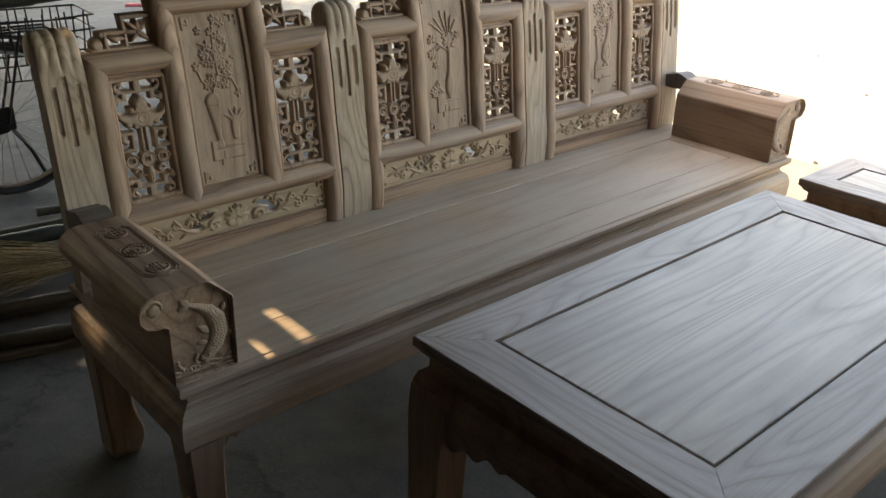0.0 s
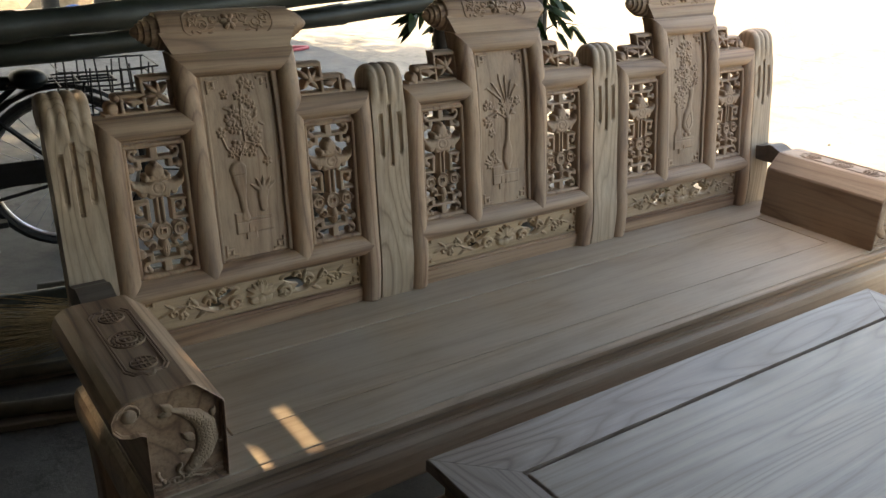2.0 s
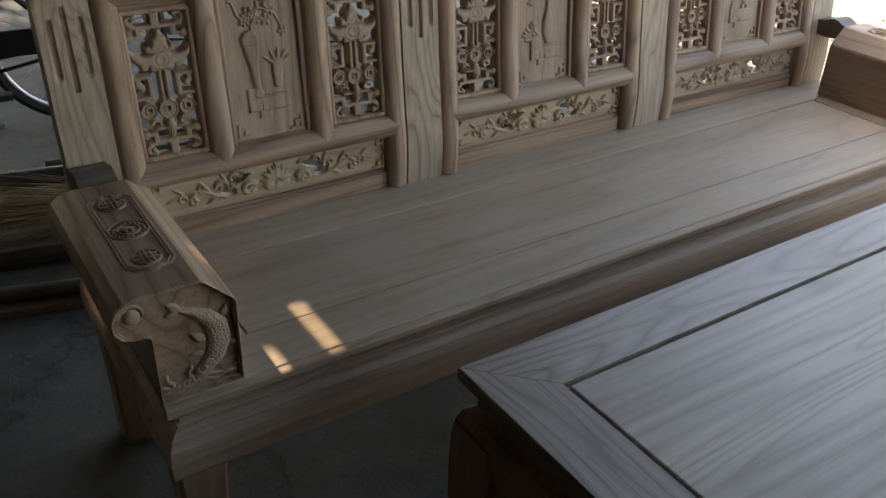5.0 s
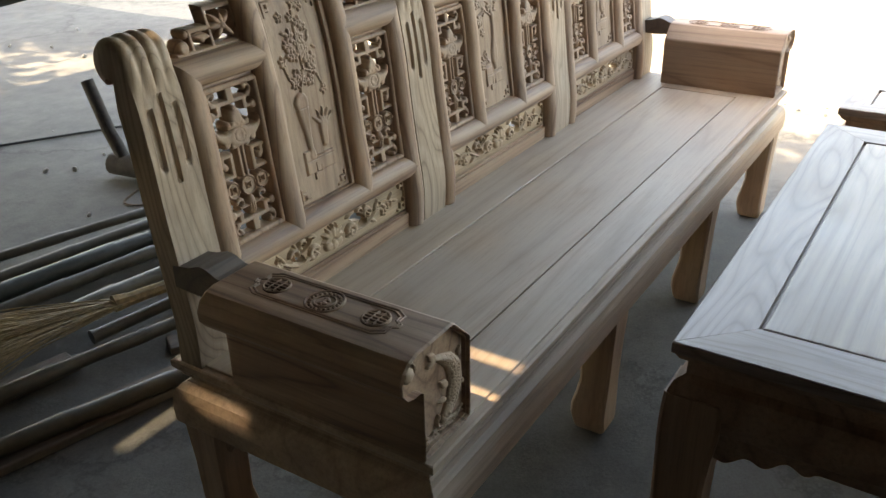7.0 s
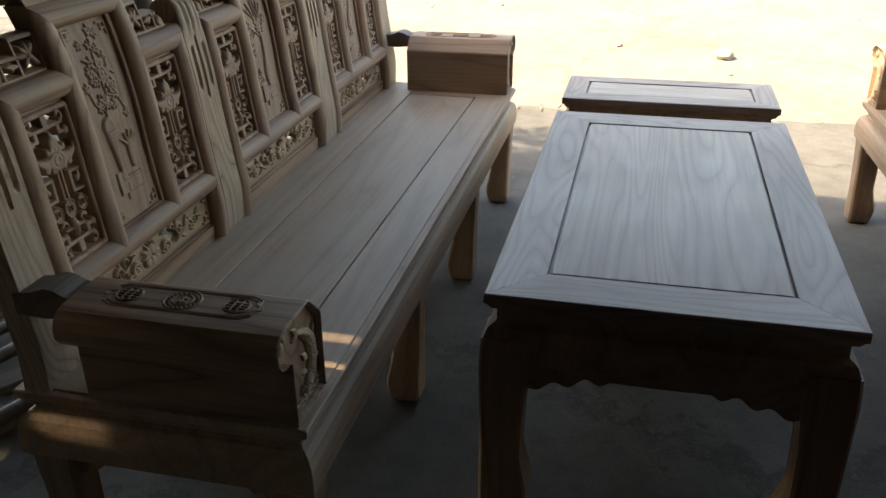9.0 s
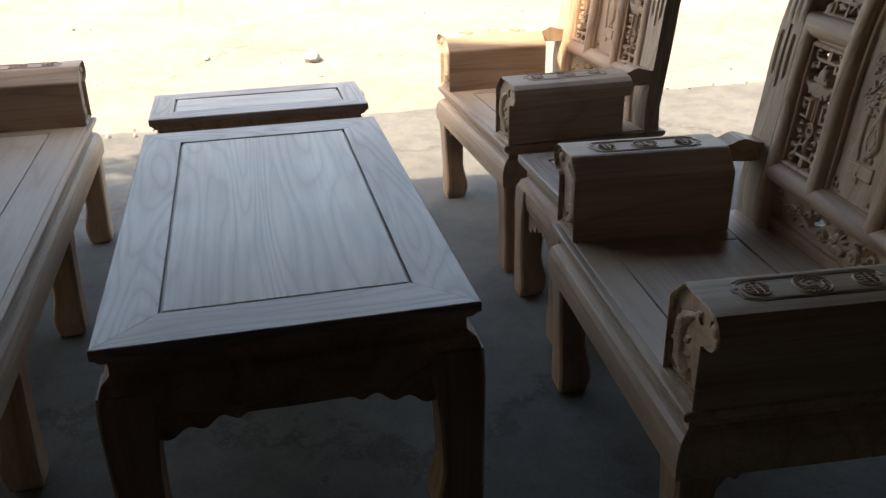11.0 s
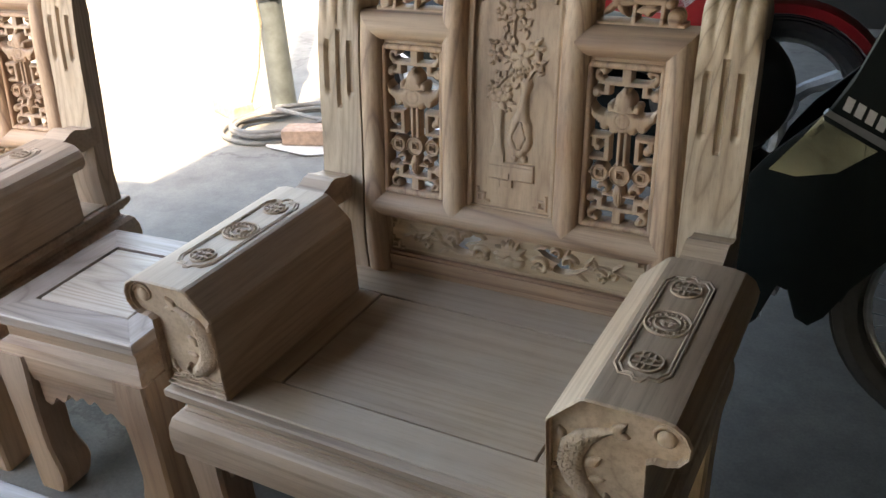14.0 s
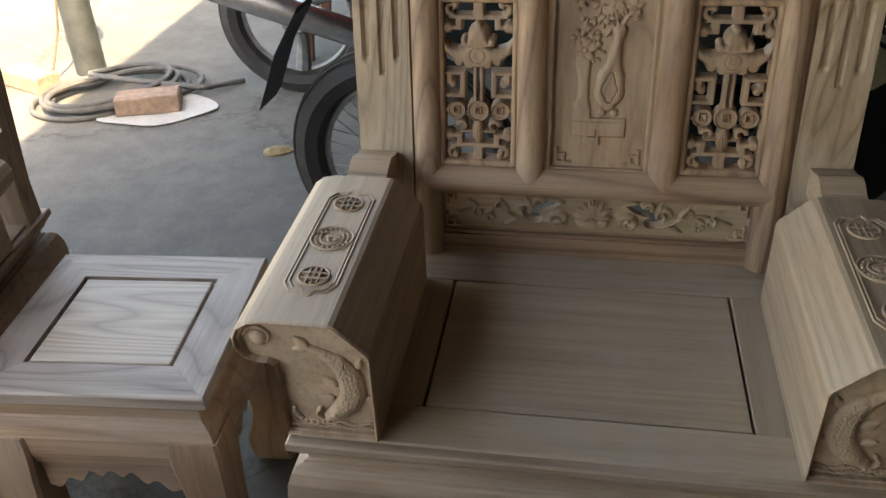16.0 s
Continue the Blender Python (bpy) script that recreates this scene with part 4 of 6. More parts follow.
def crest_relief():
    """A cartouche with curling vines on the roll."""
    rnd = random.Random(3)
    bm = bmesh.new()
    cy, cz, R = back_y(1.05) + 0.022, 1.045, 0.042
    flat = bmesh.new()
    out = []
    for k in range(49):
        a = 2 * math.pi * k / 48
        out.append((0.092 * math.copysign(abs(math.cos(a)) ** 0.5, math.cos(a)), 0.034 * math.copysign(abs(math.sin(a)) ** 0.6, math.sin(a))))
    tube(flat, [(x, 0.0, z) for x, z in out], 0.0022, 5)
    petal_flower(flat, 0, 0, 0.018, 0.0, 6)
    for s in (-1, 1):
        for x, r, st in ((0.03, 0.013, 0.4), (0.055, 0.014, 3.3), (0.074, 0.010, 0.3)):
            spiral(flat, s * x, 0.006 * (1 if st < 1 else -1), r, 1.5, st, s, 0.0, 0.0026)
        for _ in range(14):
            ball(flat, (s * rnd.uniform(0.02, 0.082), 0.0, rnd.uniform(-0.024, 0.024)), (rnd.uniform(0.004, 0.008), 0.003, 0.003), rnd.uniform(0, 6.3), 6, 4)
    for v in flat.verts:
        a = math.radians(152) - v.co.z / R
        r = R + v.co.y - 0.001
        v.co = (v.co.x, cy + r * math.cos(a), cz + 0.92 * r * math.sin(a))
    me = bpy.data.meshes.new("flat")
    flat.to_mesh(me)
    flat.free()
    bm.from_mesh(me)
    bpy.data.meshes.remove(me)
    return bm


def arm_top_relief(s):
    """A ribbed track with three round seals on top of an armrest."""
    bm = bmesh.new()
    cx, zt = 0.017, 0.617

    def lift(b):
        for v in b.verts:
            v.co = (s * (cx + v.co.x), 0.187 + v.co.z, zt + v.co.y)
    w, l = 0.034, 0.122
    for off in (0.0, 0.0045):
        hw, hl = w - off, l - off
        track = [(-hw, -hl + 0.016), (-hw, hl - 0.016), (-hw + 0.010, hl), (-0.009, hl), (-0.004, hl + 0.008), (0.004, hl + 0.008), (0.009, hl), (hw - 0.010, hl),
                 (hw, hl - 0.016), (hw, -hl + 0.016), (hw - 0.010, -hl), (0.009, -hl), (0.004, -hl - 0.008), (-0.004, -hl - 0.008), (-0.009, -hl), (-hw + 0.010, -hl), (-hw, -hl + 0.016)]
        tube(bm, [(x, 0.0, z) for x, z in track], 0.0021, 6)
    for zc, r in ((-0.090, 0.020), (0.0, 0.029), (0.090, 0.020)):
        hoop(bm, (0, zc), r, 0.0035, -0.002, 0.0032, 28)
        if r > 0.02:
            hoop(bm, (0, zc), r * 0.56, 0.003, -0.002, 0.003, 24)
            for k in range(20):
                a = 2 * math.pi * k / 20
                ball(bm, (r * 0.78 * math.cos(a), 0.001, zc + r * 0.78 * math.sin(a)), (0.0028, 0.0026, 0.0028), 0, 6, 4)
            for a in (-1, 1):
                ball(bm, (a * 0.006, 0.001, zc), (0.004, 0.003, 0.008), a * 0.4, 6, 4)
            bars(bm, [(-0.009, zc), (0.009, zc)], 0.003, -0.002, 0.004)
        else:
            q = r * 0.82
            for t in (-0.45, 0, 0.45):
                h = q * math.sqrt(1 - t * t)
                bars(bm, [(t * q, zc - h), (t * q, zc + h)], 0.0026, -0.002, 0.0035, 0.0005)
            for t in (-0.35, 0.35):
                h = q * math.sqrt(1 - t * t)
                bars(bm, [(-h, zc + t * q), (h, zc + t * q)], 0.0026, -0.002, 0.0035, 0.0005)
    lift(bm)
    return bm


def arm_front_relief(s):
    """A leaping carp with scales, beads and waves, and a scroll eye on the front of an armrest."""
    c = Carving(-0.074, 0.100, 0.436, 0.612, 0.0014, 0.0)
    pts = [(0.006, 0.574), (-0.010, 0.566), (-0.030, 0.552), (-0.043, 0.532), (-0.046, 0.508), (-0.038, 0.486), (-0.024, 0.470), (-0.012, 0.462)]
    d, run, side = c.stroke(pts, [0.008, 0.014, 0.025, 0.033, 0.034, 0.031, 0.026, 0.018])
    for x, z, l, w, a in ((0.004, 0.572, 0.026, 0.014, 0.75), (0.004, 0.572, 0.024, 0.012, -0.1), (-0.054, 0.545, 0.018, 0.012, 1.9), (-0.026, 0.512, 0.026, 0.014, 0.7), (-0.022, 0.492, 0.022, 0.010, 0.2), (-0.060, 0.500, 0.016, 0.010, 3.6)):
        c.raise_to(c.leaf(x, z, l, w, a), 0.005, 0.004)
    c.raise_to(d, 0.0095, 0.014)
    scale = np.maximum(np.abs(np.sin(run * 520 + np.cos(side * 700) * 1.2)), 0.0)
    body = (d < -0.002) & (run > 0.012) & (run < 0.128)
    c.H -= np.where(body, 0.0016 * (1 - scale) ** 2 + 0.0008 * (np.abs(np.sin(side * 520)) < 0.25), 0)
    c.raise_to(c.disc(-0.020, 0.470, 0.0042), 0.0115, 0.004)
    c.sink(c.ring(-0.022, 0.474, 0.012, 0.0018), 0.0016, 0.0008)
    c.raise_to(c.curl(-0.004, 0.464, 0.011, 0.8, 1.2, -1, 0.006), 0.007, 0.003)
    for k in range(11):
        a = -2.9 + 0.30 * k
        c.raise_to(c.disc(0.010 + 0.026 * math.cos(a), 0.468 + 0.020 * math.sin(a), 0.0036), 0.005, 0.0035)
    for z, ph in ((0.444, 0.0), (0.451, 1.2)):
        c.raise_to(c.stroke([(-0.066 + 0.009 * k, z + 0.003 * math.sin(k * 1.5 + ph)) for k in range(13)], 0.0032)[0], 0.004, 0.0016)
    # scroll eye in the rolled edge
    c.raise_to(c.curl(0.066, 0.584, 0.021, 0.85, 0.2, 1, 0.005), 0.004, 0.0025)
    c.raise_to(c.disc(0.068, 0.583, 0.0115), 0.007, 0.010)
    bm = c.mesh(-0.003)
    for v in bm.verts:
        v.co = (s * v.co.x, 0.0125 - v.co.y, v.co.z)
    return bm


# ---- tables ----
def table(name, sx, sy, h, border, label, category, group="", edge=0.020, grain=0):
    """A low table: mitred border, sunk panel, waist, shaped legs and aprons. Its origin is the middle of the floor under it."""
    top = tagged(new(name), label, category, group)
    a, b = sx / 2, sy / 2
    i, j = a - border, b - border
    g = 0.0012
    quads = {"x-": [(-a, -b), (a, -b), (i, -j), (-i, -j)], "x+": [(a, b), (-a, b), (-i, j), (i, j)],
             "y-": [(-a, b), (-a, -b), (-i, -j), (-i, j)], "y+": [(a, -b), (a, b), (i, j), (i, -j)]}
    for key, q in quads.items():
        bm = bmesh.new()
        c = Vector((sum(p[0] for p in q) / 4, sum(p[1] for p in q) / 4))
        q = [Vector(p) - (Vector(p) - c) * 0.0012 for p in q]
        out = [0.004, 0.004, 0.002, 0.002]
        loft(bm, [[(p.x, p.y, h - edge) for p in q], [(p.x, p.y, h - 0.0025) for p in q],
                  [(p.x + (c.x - p.x) * 0.0 - math.copysign(0.002, p.x) * (k < 2), p.y - math.copysign(0.002, p.y) * (k < 2), h) for k, p in enumerate(q)]])
        part("border_board", bm, border_x if key[0] == "x" else border_y, top)
    bm = bmesh.new()
    block(bm, -i + 0.006, i - 0.006, -j + 0.006, j - 0.006, h - edge, h - 0.0012, 0.003)
    block(bm, -i - 0.004, i + 0.004, -j - 0.004, j + 0.004, h - edge - 0.006, h - 0.010)
    part("panel", bm, (top_x, top_y)[grain], top)
    bm = bmesh.new()
    z = h - edge
    frame_sweep(bm, -a, a, -b, b, [(-0.05, z - 0.13), (-0.012, z - 0.13), (-0.006, z - 0.125), (0.0, z - 0.10), (-0.001, z - 0.07), (-0.008, z - 0.052), (-0.018, z - 0.046),
                                   (-0.022, z - 0.042), (-0.022, z - 0.020), (-0.012, z - 0.014), (-0.006, z - 0.004), (-0.003, z - 0.001), (-0.05, z - 0.001)])
    part("waist", bm, brown_x, top)
    hh = z - 0.05
    for sx_ in (-1, 1):
        for sy_ in (-1, 1):
            bm = leg(sx_, sy_, 0.75, 1.0 if sx < 1 else 1.2)
            for v in bm.verts:
                v.co.z *= hh / 0.38
            part("leg", bm, brown_z, top, at=(sx_ * (a - 0.004), sy_ * (b - 0.004), 0), smooth=True)
    for s in (-1, 1):
        bm = apron_board(a - 0.075, z - 0.125, 0.06, min(0.16, a * 0.55))
        part("apron", bm, brown_x, top, at=(0, s * (b - 0.012) - (0.014 if s > 0 else 0), 0))
        bm = apron_board(b - 0.075, z - 0.125, 0.06, min(0.16, b * 0.55))
        ob = part("apron", bm, brown_y, top, at=(s * (a - 0.012), 0, 0))
        ob.rotation_euler = (0, 0, radians(90 if s > 0 else -90))
    return top


sofa = seating("bench_sofa", [-0.667, 0.0, 0.667], "long bare wooden bench sofa with carved three-panel back", "sofa")
sofa.matrix_basis = pose(1.10, 0.178, 0)
chair = seating("armchair", [0.0], "bare wooden armchair with carved back and scroll arms", "armchair", "carved armchairs")
chair.matrix_basis = pose(0.494, -0.9865, 0, 0, 0, 175.8)
chair_two = copy_thing(chair, pose(1.840, -1.060, 0, 0, 0, 182.1))
tagged(chair_two, "bare wooden armchair half in sunlight at the shed's edge")
coffee = table("coffee_table", 1.20, 0.655, 0.51, 0.103, "large rectangular wooden coffee table with sunk grained panel", "coffee table")
coffee.matrix_basis = pose(1.0, -0.372, 0)
side = table("side_table", 0.30, 0.67, 0.50, 0.07, "narrow wooden side table at the coffee table's end", "side table", grain=1)
side.matrix_basis = pose(1.935, -0.375, 0)
stool = table("square_table", 0.36, 0.35, 0.43, 0.066, "small square wooden table between the armchairs", "side table")
stool.matrix_basis = pose(1.188, -1.25, 0)


# ---- plants, poles and bits behind the bench ----
leaf_mat = plain("glossy_leaf", (0.045, 0.085, 0.025), 0.4, vary=0.45, scale=9, bump_by=0)
bark_mat = plain("dark_bark", (0.05, 0.042, 0.034), 0.85, vary=0.4, scale=40, bump_by=0.8)
rubber = plain("worn_rubber", (0.025, 0.025, 0.026), 0.75, scale=50)
black_paint = plain("black_gloss_plastic", (0.009, 0.013, 0.014), 0.42, vary=0.2, scale=8, bump_by=0.02, gloss=0.10)
dull_black = plain("dull_black_metal", (0.016, 0.016, 0.017), 0.5, scale=20, gloss=0.25)
steel = plain("scratched_steel", (0.55, 0.55, 0.56), 0.28, 1.0, vary=0.15, scale=60, bump_by=0.05)
grey_metal = plain("grey_paint_metal", (0.22, 0.23, 0.24), 0.45, 0.4, scale=30)
cream_paint = plain("cream_panel", (0.50, 0.49, 0.33), 0.4, vary=0.1, scale=15, bump_by=0.03)
white_mark = plain("pale_lettering_paint", (0.55, 0.56, 0.58), 0.5, vary=0.1, bump_by=0)
red_paint = plain("red_gloss_panel", (0.30, 0.018, 0.02), 0.3, vary=0.15, scale=10, bump_by=0.02)
brick_mat = plain("fired_brick", (0.30, 0.20, 0.145), 0.9, vary=0.3, scale=45, bump_by=0.6)
paper_mat = plain("crumpled_paper", (0.42, 0.41, 0.39), 0.8, vary=0.12, scale=35, bump_by=0.5)
hose_mat = plain("dusty_hose", (0.10, 0.095, 0.09), 0.7, vary=0.3, scale=30)
rope_mat = plain("old_rope", (0.14, 0.11, 0.075), 0.9, vary=0.35, scale=90, bump_by=0.8)
straw_mat = plain("dry_straw", (0.30, 0.22, 0.11), 0.8, vary=0.4, scale=60)
blue_mat = plain("blue_plastic", (0.01, 0.12, 0.42), 0.7, vary=0.2, scale=12)
pink_mat = plain("red_plastic_strip", (0.42, 0.07, 0.08), 0.6, vary=0.2, scale=20)
plank_mat = wood("weathered_plank", 0, (0.07, 0.055, 0.045), (0.12, 0.10, 0.08), (0.17, 0.145, 0.12), 0.8)
earth_mat = plain("dry_earth", (0.30, 0.22, 0.14), 0.95, vary=0.3, scale=14, bump_by=0.9)
stone_mat = plain("broken_concrete", (0.30, 0.28, 0.25), 0.9, vary=0.25, scale=30, bump_by=0.6)


def bamboo(name, a, b, r, mat, label, group="", category="bamboo pole"):
    """A jointed cane from a to b; its joints swell a little."""
    a, b = Vector(a), Vector(b)
    length = (b - a).length
    rnd = random.Random(int(length * 1000) + int(r * 10000))
    side = (b - a).orthogonal().normalized()
    pts, radii = [], []
    z = 0.0
    while z < length:
        step = rnd.uniform(0.24, 0.36)
        for k, q in ((0.0, 1.12), (0.012, 1.0), (0.5 * step, 0.97)):
            if z + k < length:
                pts.append(a.lerp(b, (z + k) / length) + side * 0.012 * math.sin(2.2 * (z + k)))
                radii.append(r * q * (1 - 0.12 * (z + k) / length))
        z += step
    pts.append(b)
    radii.append(r * 0.88)
    bm = bmesh.new()
    base = pts[0].copy()
    tube(bm, [p - base for p in pts], radii, 14)
    ob = part(name, bm, mat, at=base, smooth=True)
    return tagged(ob, label, category, group)


bamboo("bamboo_rail", (-1.48, 1.19, 0.90), (2.05, 1.36, 1.125), 0.036, bamboo_dark, "thick dark bamboo rail tied to the tree", "rails behind the bench")
bamboo("bamboo_rail", (-1.48, 1.26, 0.845), (2.0, 1.42, 1.03), 0.031, bamboo_dark, "thinner dark bamboo rail under the first", "rails behind the bench")
# cord round both rails
rail_ob = bpy.data.objects["bamboo_rail"]
for f in (0.03, 0.97):
    p = Vector((-1.48, 1.19, 0.90)).lerp(Vector((2.05, 1.36, 1.125)), f) - Vector((-1.48, 1.19, 0.90))
    bm = bmesh.new()
    for k in range(4):
        tube(bm, [p + Vector((0.008 * k - 0.012 + 0.002 * math.sin(3 * a), 0.042 * math.cos(a), 0.042 * math.sin(a))) for a in [2 * math.pi * j / 16 for j in range(17)]], 0.004, 6)
    part("lashing", bm, bamboo_pale, rail_ob, "cord lashing")
# an upright that carries the rails at the shed wall
bamboo("bamboo_stake", (-1.42, 1.30, 0.0), (-1.42, 1.30, 1.15), 0.035, bamboo_dark, "short bamboo stake carrying the rails")


def tree(name, trunks, label, leaves, seed):
    """Several bent stems with long drooping leaves."""
    rnd = random.Random(seed)
    top = tagged(new(name), label, "tree")
    top.location = (trunks[0][0], trunks[0][1], 0)
    limbs = []
    for x, y, r, lean, h in trunks:
        ox, oy = x - trunks[0][0], y - trunks[0][1]
        pts = [(ox + lean[0] * t + 0.03 * math.sin(5 * t + x), oy + lean[1] * t + 0.03 * math.cos(4 * t + y), h * t) for t in [k / 14 for k in range(15)]]
        bm = bmesh.new()
        tube(bm, pts, [r * (1 - 0.5 * k / 14) for k in range(15)], 10)
        part("trunk", bm, bark_mat, top, smooth=True)
        limbs += [Vector(p) for p in pts if p[2] > 0.80]
    bm = bmesh.new()
    twigs = bmesh.new()
    for _ in range(leaves):
        root = rnd.choice(limbs)
        a = rnd.uniform(0, 6.28)
        out = Vector((math.cos(a), math.sin(a), 0)) * rnd.uniform(0.04, 0.26)
        tip = root + out + Vector((0, 0, rnd.uniform(-0.16, 0.10)))
        tube(twigs, [root, root.lerp(tip, 0.5) + Vector((0, 0, 0.03)), tip], [0.004, 0.003, 0.0015], 4)
        for q in range(5):
            d = Vector((math.cos(a + rnd.uniform(-1, 1)), math.sin(a + rnd.uniform(-1, 1)), rnd.uniform(-1.6, -0.2))).normalized()
            s = d.cross(Vector((rnd.uniform(-1, 1), rnd.uniform(-1, 1), 0.4))).normalized()
            n = d.cross(s) * 0.008
            L, w = rnd.uniform(0.06, 0.12), rnd.uniform(0.009, 0.016)
            o = root.lerp(tip, rnd.uniform(0.45, 1.0))
            rim = [o, o + d * L * 0.3 + s * w - n, o + d * L * 0.65 + s * w * 0.8 - n, o + d * L, o + d * L * 0.65 - s * w * 0.8 - n, o + d * L * 0.3 - s * w - n]
            mid = [o, o + d * L * 0.3 + n, o + d * L * 0.65 + n, o + d * L]
            v = [bm.verts.new(p) for p in rim]
            m = [v[0], bm.verts.new(mid[1]), bm.verts.new(mid[2]), v[3]]
            bm.faces.new((v[0], v[1], m[1]))
            bm.faces.new((v[1], v[2], m[2], m[1]))
            bm.faces.new((v[2], v[3], m[2]))
            bm.faces.new((v[0], m[1], v[5]))
            bm.faces.new((m[1], m[2], v[4], v[5]))
            bm.faces.new((m[2], v[3], v[4]))
    part("twigs", twigs, bark_mat, top)
    tagged(part("crown", bm, leaf_mat, top, "long dark green leaves"), kind="stuff")
    return top


tree("yard_tree", [(1.86, 1.52, 0.075, (0.05, 0.05), 2.3), (1.97, 1.60, 0.05, (0.12, 0.10), 2.3), (1.42, 1.46, 0.035, (-0.02, -0.12), 2.2), (1.74, 1.62, 0.04, (-0.1, 0.1), 2.2)],
     "dark-stemmed tree with drooping leaves behind the bench", 300, 4)


def shade_tree(name, x, y, h, r, seed, n, ox=0.0, oy=0.0):
    """A yard tree outside: trunk, limbs and a ragged crown of many leaves."""
    rnd = random.Random(seed)
    top = tagged(new(name), "leafy yard tree that dapples the concrete with shade", "tree", "yard trees")
    top.location = (x, y, 0)
    bm = bmesh.new()
    tube(bm, [(0.05 * math.sin(k), 0.05 * math.cos(2 * k), h * 0.6 * k / 6) for k in range(7)], [0.11 - 0.008 * k for k in range(7)], 10)
    for k in range(7):
        a = 2 * math.pi * k / 7
        tube(bm, [(0, 0, h * 0.5), (ox * 0.5 + 0.4 * r * math.cos(a), oy * 0.5 + 0.4 * r * math.sin(a), h * 0.75), (ox + 0.8 * r * math.cos(a), oy + 0.8 * r * math.sin(a), h * rnd.uniform(0.85, 1.0))], [0.06, 0.04, 0.015], 6)
    part("trunk", bm, bark_mat, top, smooth=True)
    verts, faces = [], []
    clumps = [(ox + rnd.gauss(0, 0.5) * r, oy + rnd.gauss(0, 0.5) * r, h * rnd.uniform(0.62, 1.1), rnd.uniform(0.12, 0.30)) for _ in range(n // 40)]
    for cx, cy, cz, cr in clumps:
        for _ in range(40):
            p = Vector((cx + rnd.gauss(0, cr), cy + rnd.gauss(0, cr), cz + rnd.gauss(0, cr * 0.6)))
            u = Vector((rnd.uniform(-1, 1), rnd.uniform(-1, 1), rnd.uniform(-0.6, 0.6))).normalized() * 0.085
            v = u.orthogonal().normalized() * 0.042
            k = len(verts)
            verts += [p - u, p + v, p + u, p - v]
            faces.append((k, k + 1, k + 2, k + 3))
    me = bpy.data.meshes.new("crown")
    me.from_pydata(verts, [], faces)
    me.materials.append(leaf_mat)
    tagged(placed("crown", me, top), kind="stuff")


shade_tree("shade_tree", 2.2, 8.7, 3.3, 1.15, 11, 6400, 0.05, -1.7)
shade_tree("shade_tree", -1.7, 8.7, 3.3, 1.6, 13, 9600, 1.2, -1.2)
shade_tree("shade_tree", 0.3, 9.9, 3.4, 1.5, 12, 5200, 0.3, -0.6)


def wheel(parent, name, x, z, r, tyre_r, spokes=32, y=0.0, alloy=False):
    """An upright wheel in the x-z plane: tyre, rim, hub, spokes."""
    def ring(R, t, mat, label, n=40, m=8):
        bm = bmesh.new()
        loops = []
        for k in range(n + 1):
            a = 2 * math.pi * k / n
            loops.append([(x + (R + t * math.cos(b)) * math.cos(a), y + t * math.sin(b), z + (R + t * math.cos(b)) * math.sin(a)) for b in (2 * math.pi * j / m for j in range(m))])
        loft(bm, loops, caps=False)
        return part(label, bm, mat, parent, smooth=True)
    tyre = ring(r - tyre_r, tyre_r, rubber, "tyre")
    if tyre_r > 0.025:
        bm = bmesh.new()
        for s in (-1, 0, 1):
            q = r - tyre_r + (tyre_r - 0.0005) * math.cos(s * 0.5)
            h = y + tyre_r * math.sin(s * 0.5)
            tube(bm, [(x + q * math.cos(a), h, z + q * math.sin(a)) for a in [2 * math.pi * k / 48 for k in range(49)]], 0.0035, 5)
        part("tread", bm, rubber, tyre)
    ring(r - 2 * tyre_r - 0.004, 0.009, steel if not alloy else grey_metal, "rim")
    bm = bmesh.new()
    tube(bm, [(x, y - 0.045, z), (x, y - 0.03, z), (x, y + 0.03, z), (x, y + 0.045, z)], [0.02, 0.026, 0.026, 0.02] if tyre_r < 0.025 else [0.05, 0.06, 0.06, 0.05], 14)
    part("hub", bm, steel, parent, smooth=True)
    bm = bmesh.new()
    R = r - 2 * tyre_r - 0.006
    if alloy:
        for k in range(3):
            a = 2 * math.pi * k / 3 + 0.4
            tube(bm, [(x, y, z), (x + R * 0.5 * math.cos(a), y, z + R * 0.5 * math.sin(a)), (x + R * math.cos(a + 0.12), y, z + R * math.sin(a + 0.12))], [0.032, 0.022, 0.03], 8)
    else:
        for k in range(spokes):
            a = 2 * math.pi * k / spokes
            s = 1 if k % 2 else -1
            q = a + s * 0.5 * (1 if k % 4 < 2 else -1)
            tube(bm, [(x + 0.022 * math.cos(q), y + s * 0.028, z + 0.022 * math.sin(q)), (x + R * math.cos(a), y, z + R * math.sin(a))], 0.0016, 4)
    part("spokes", bm, grey_metal, parent)


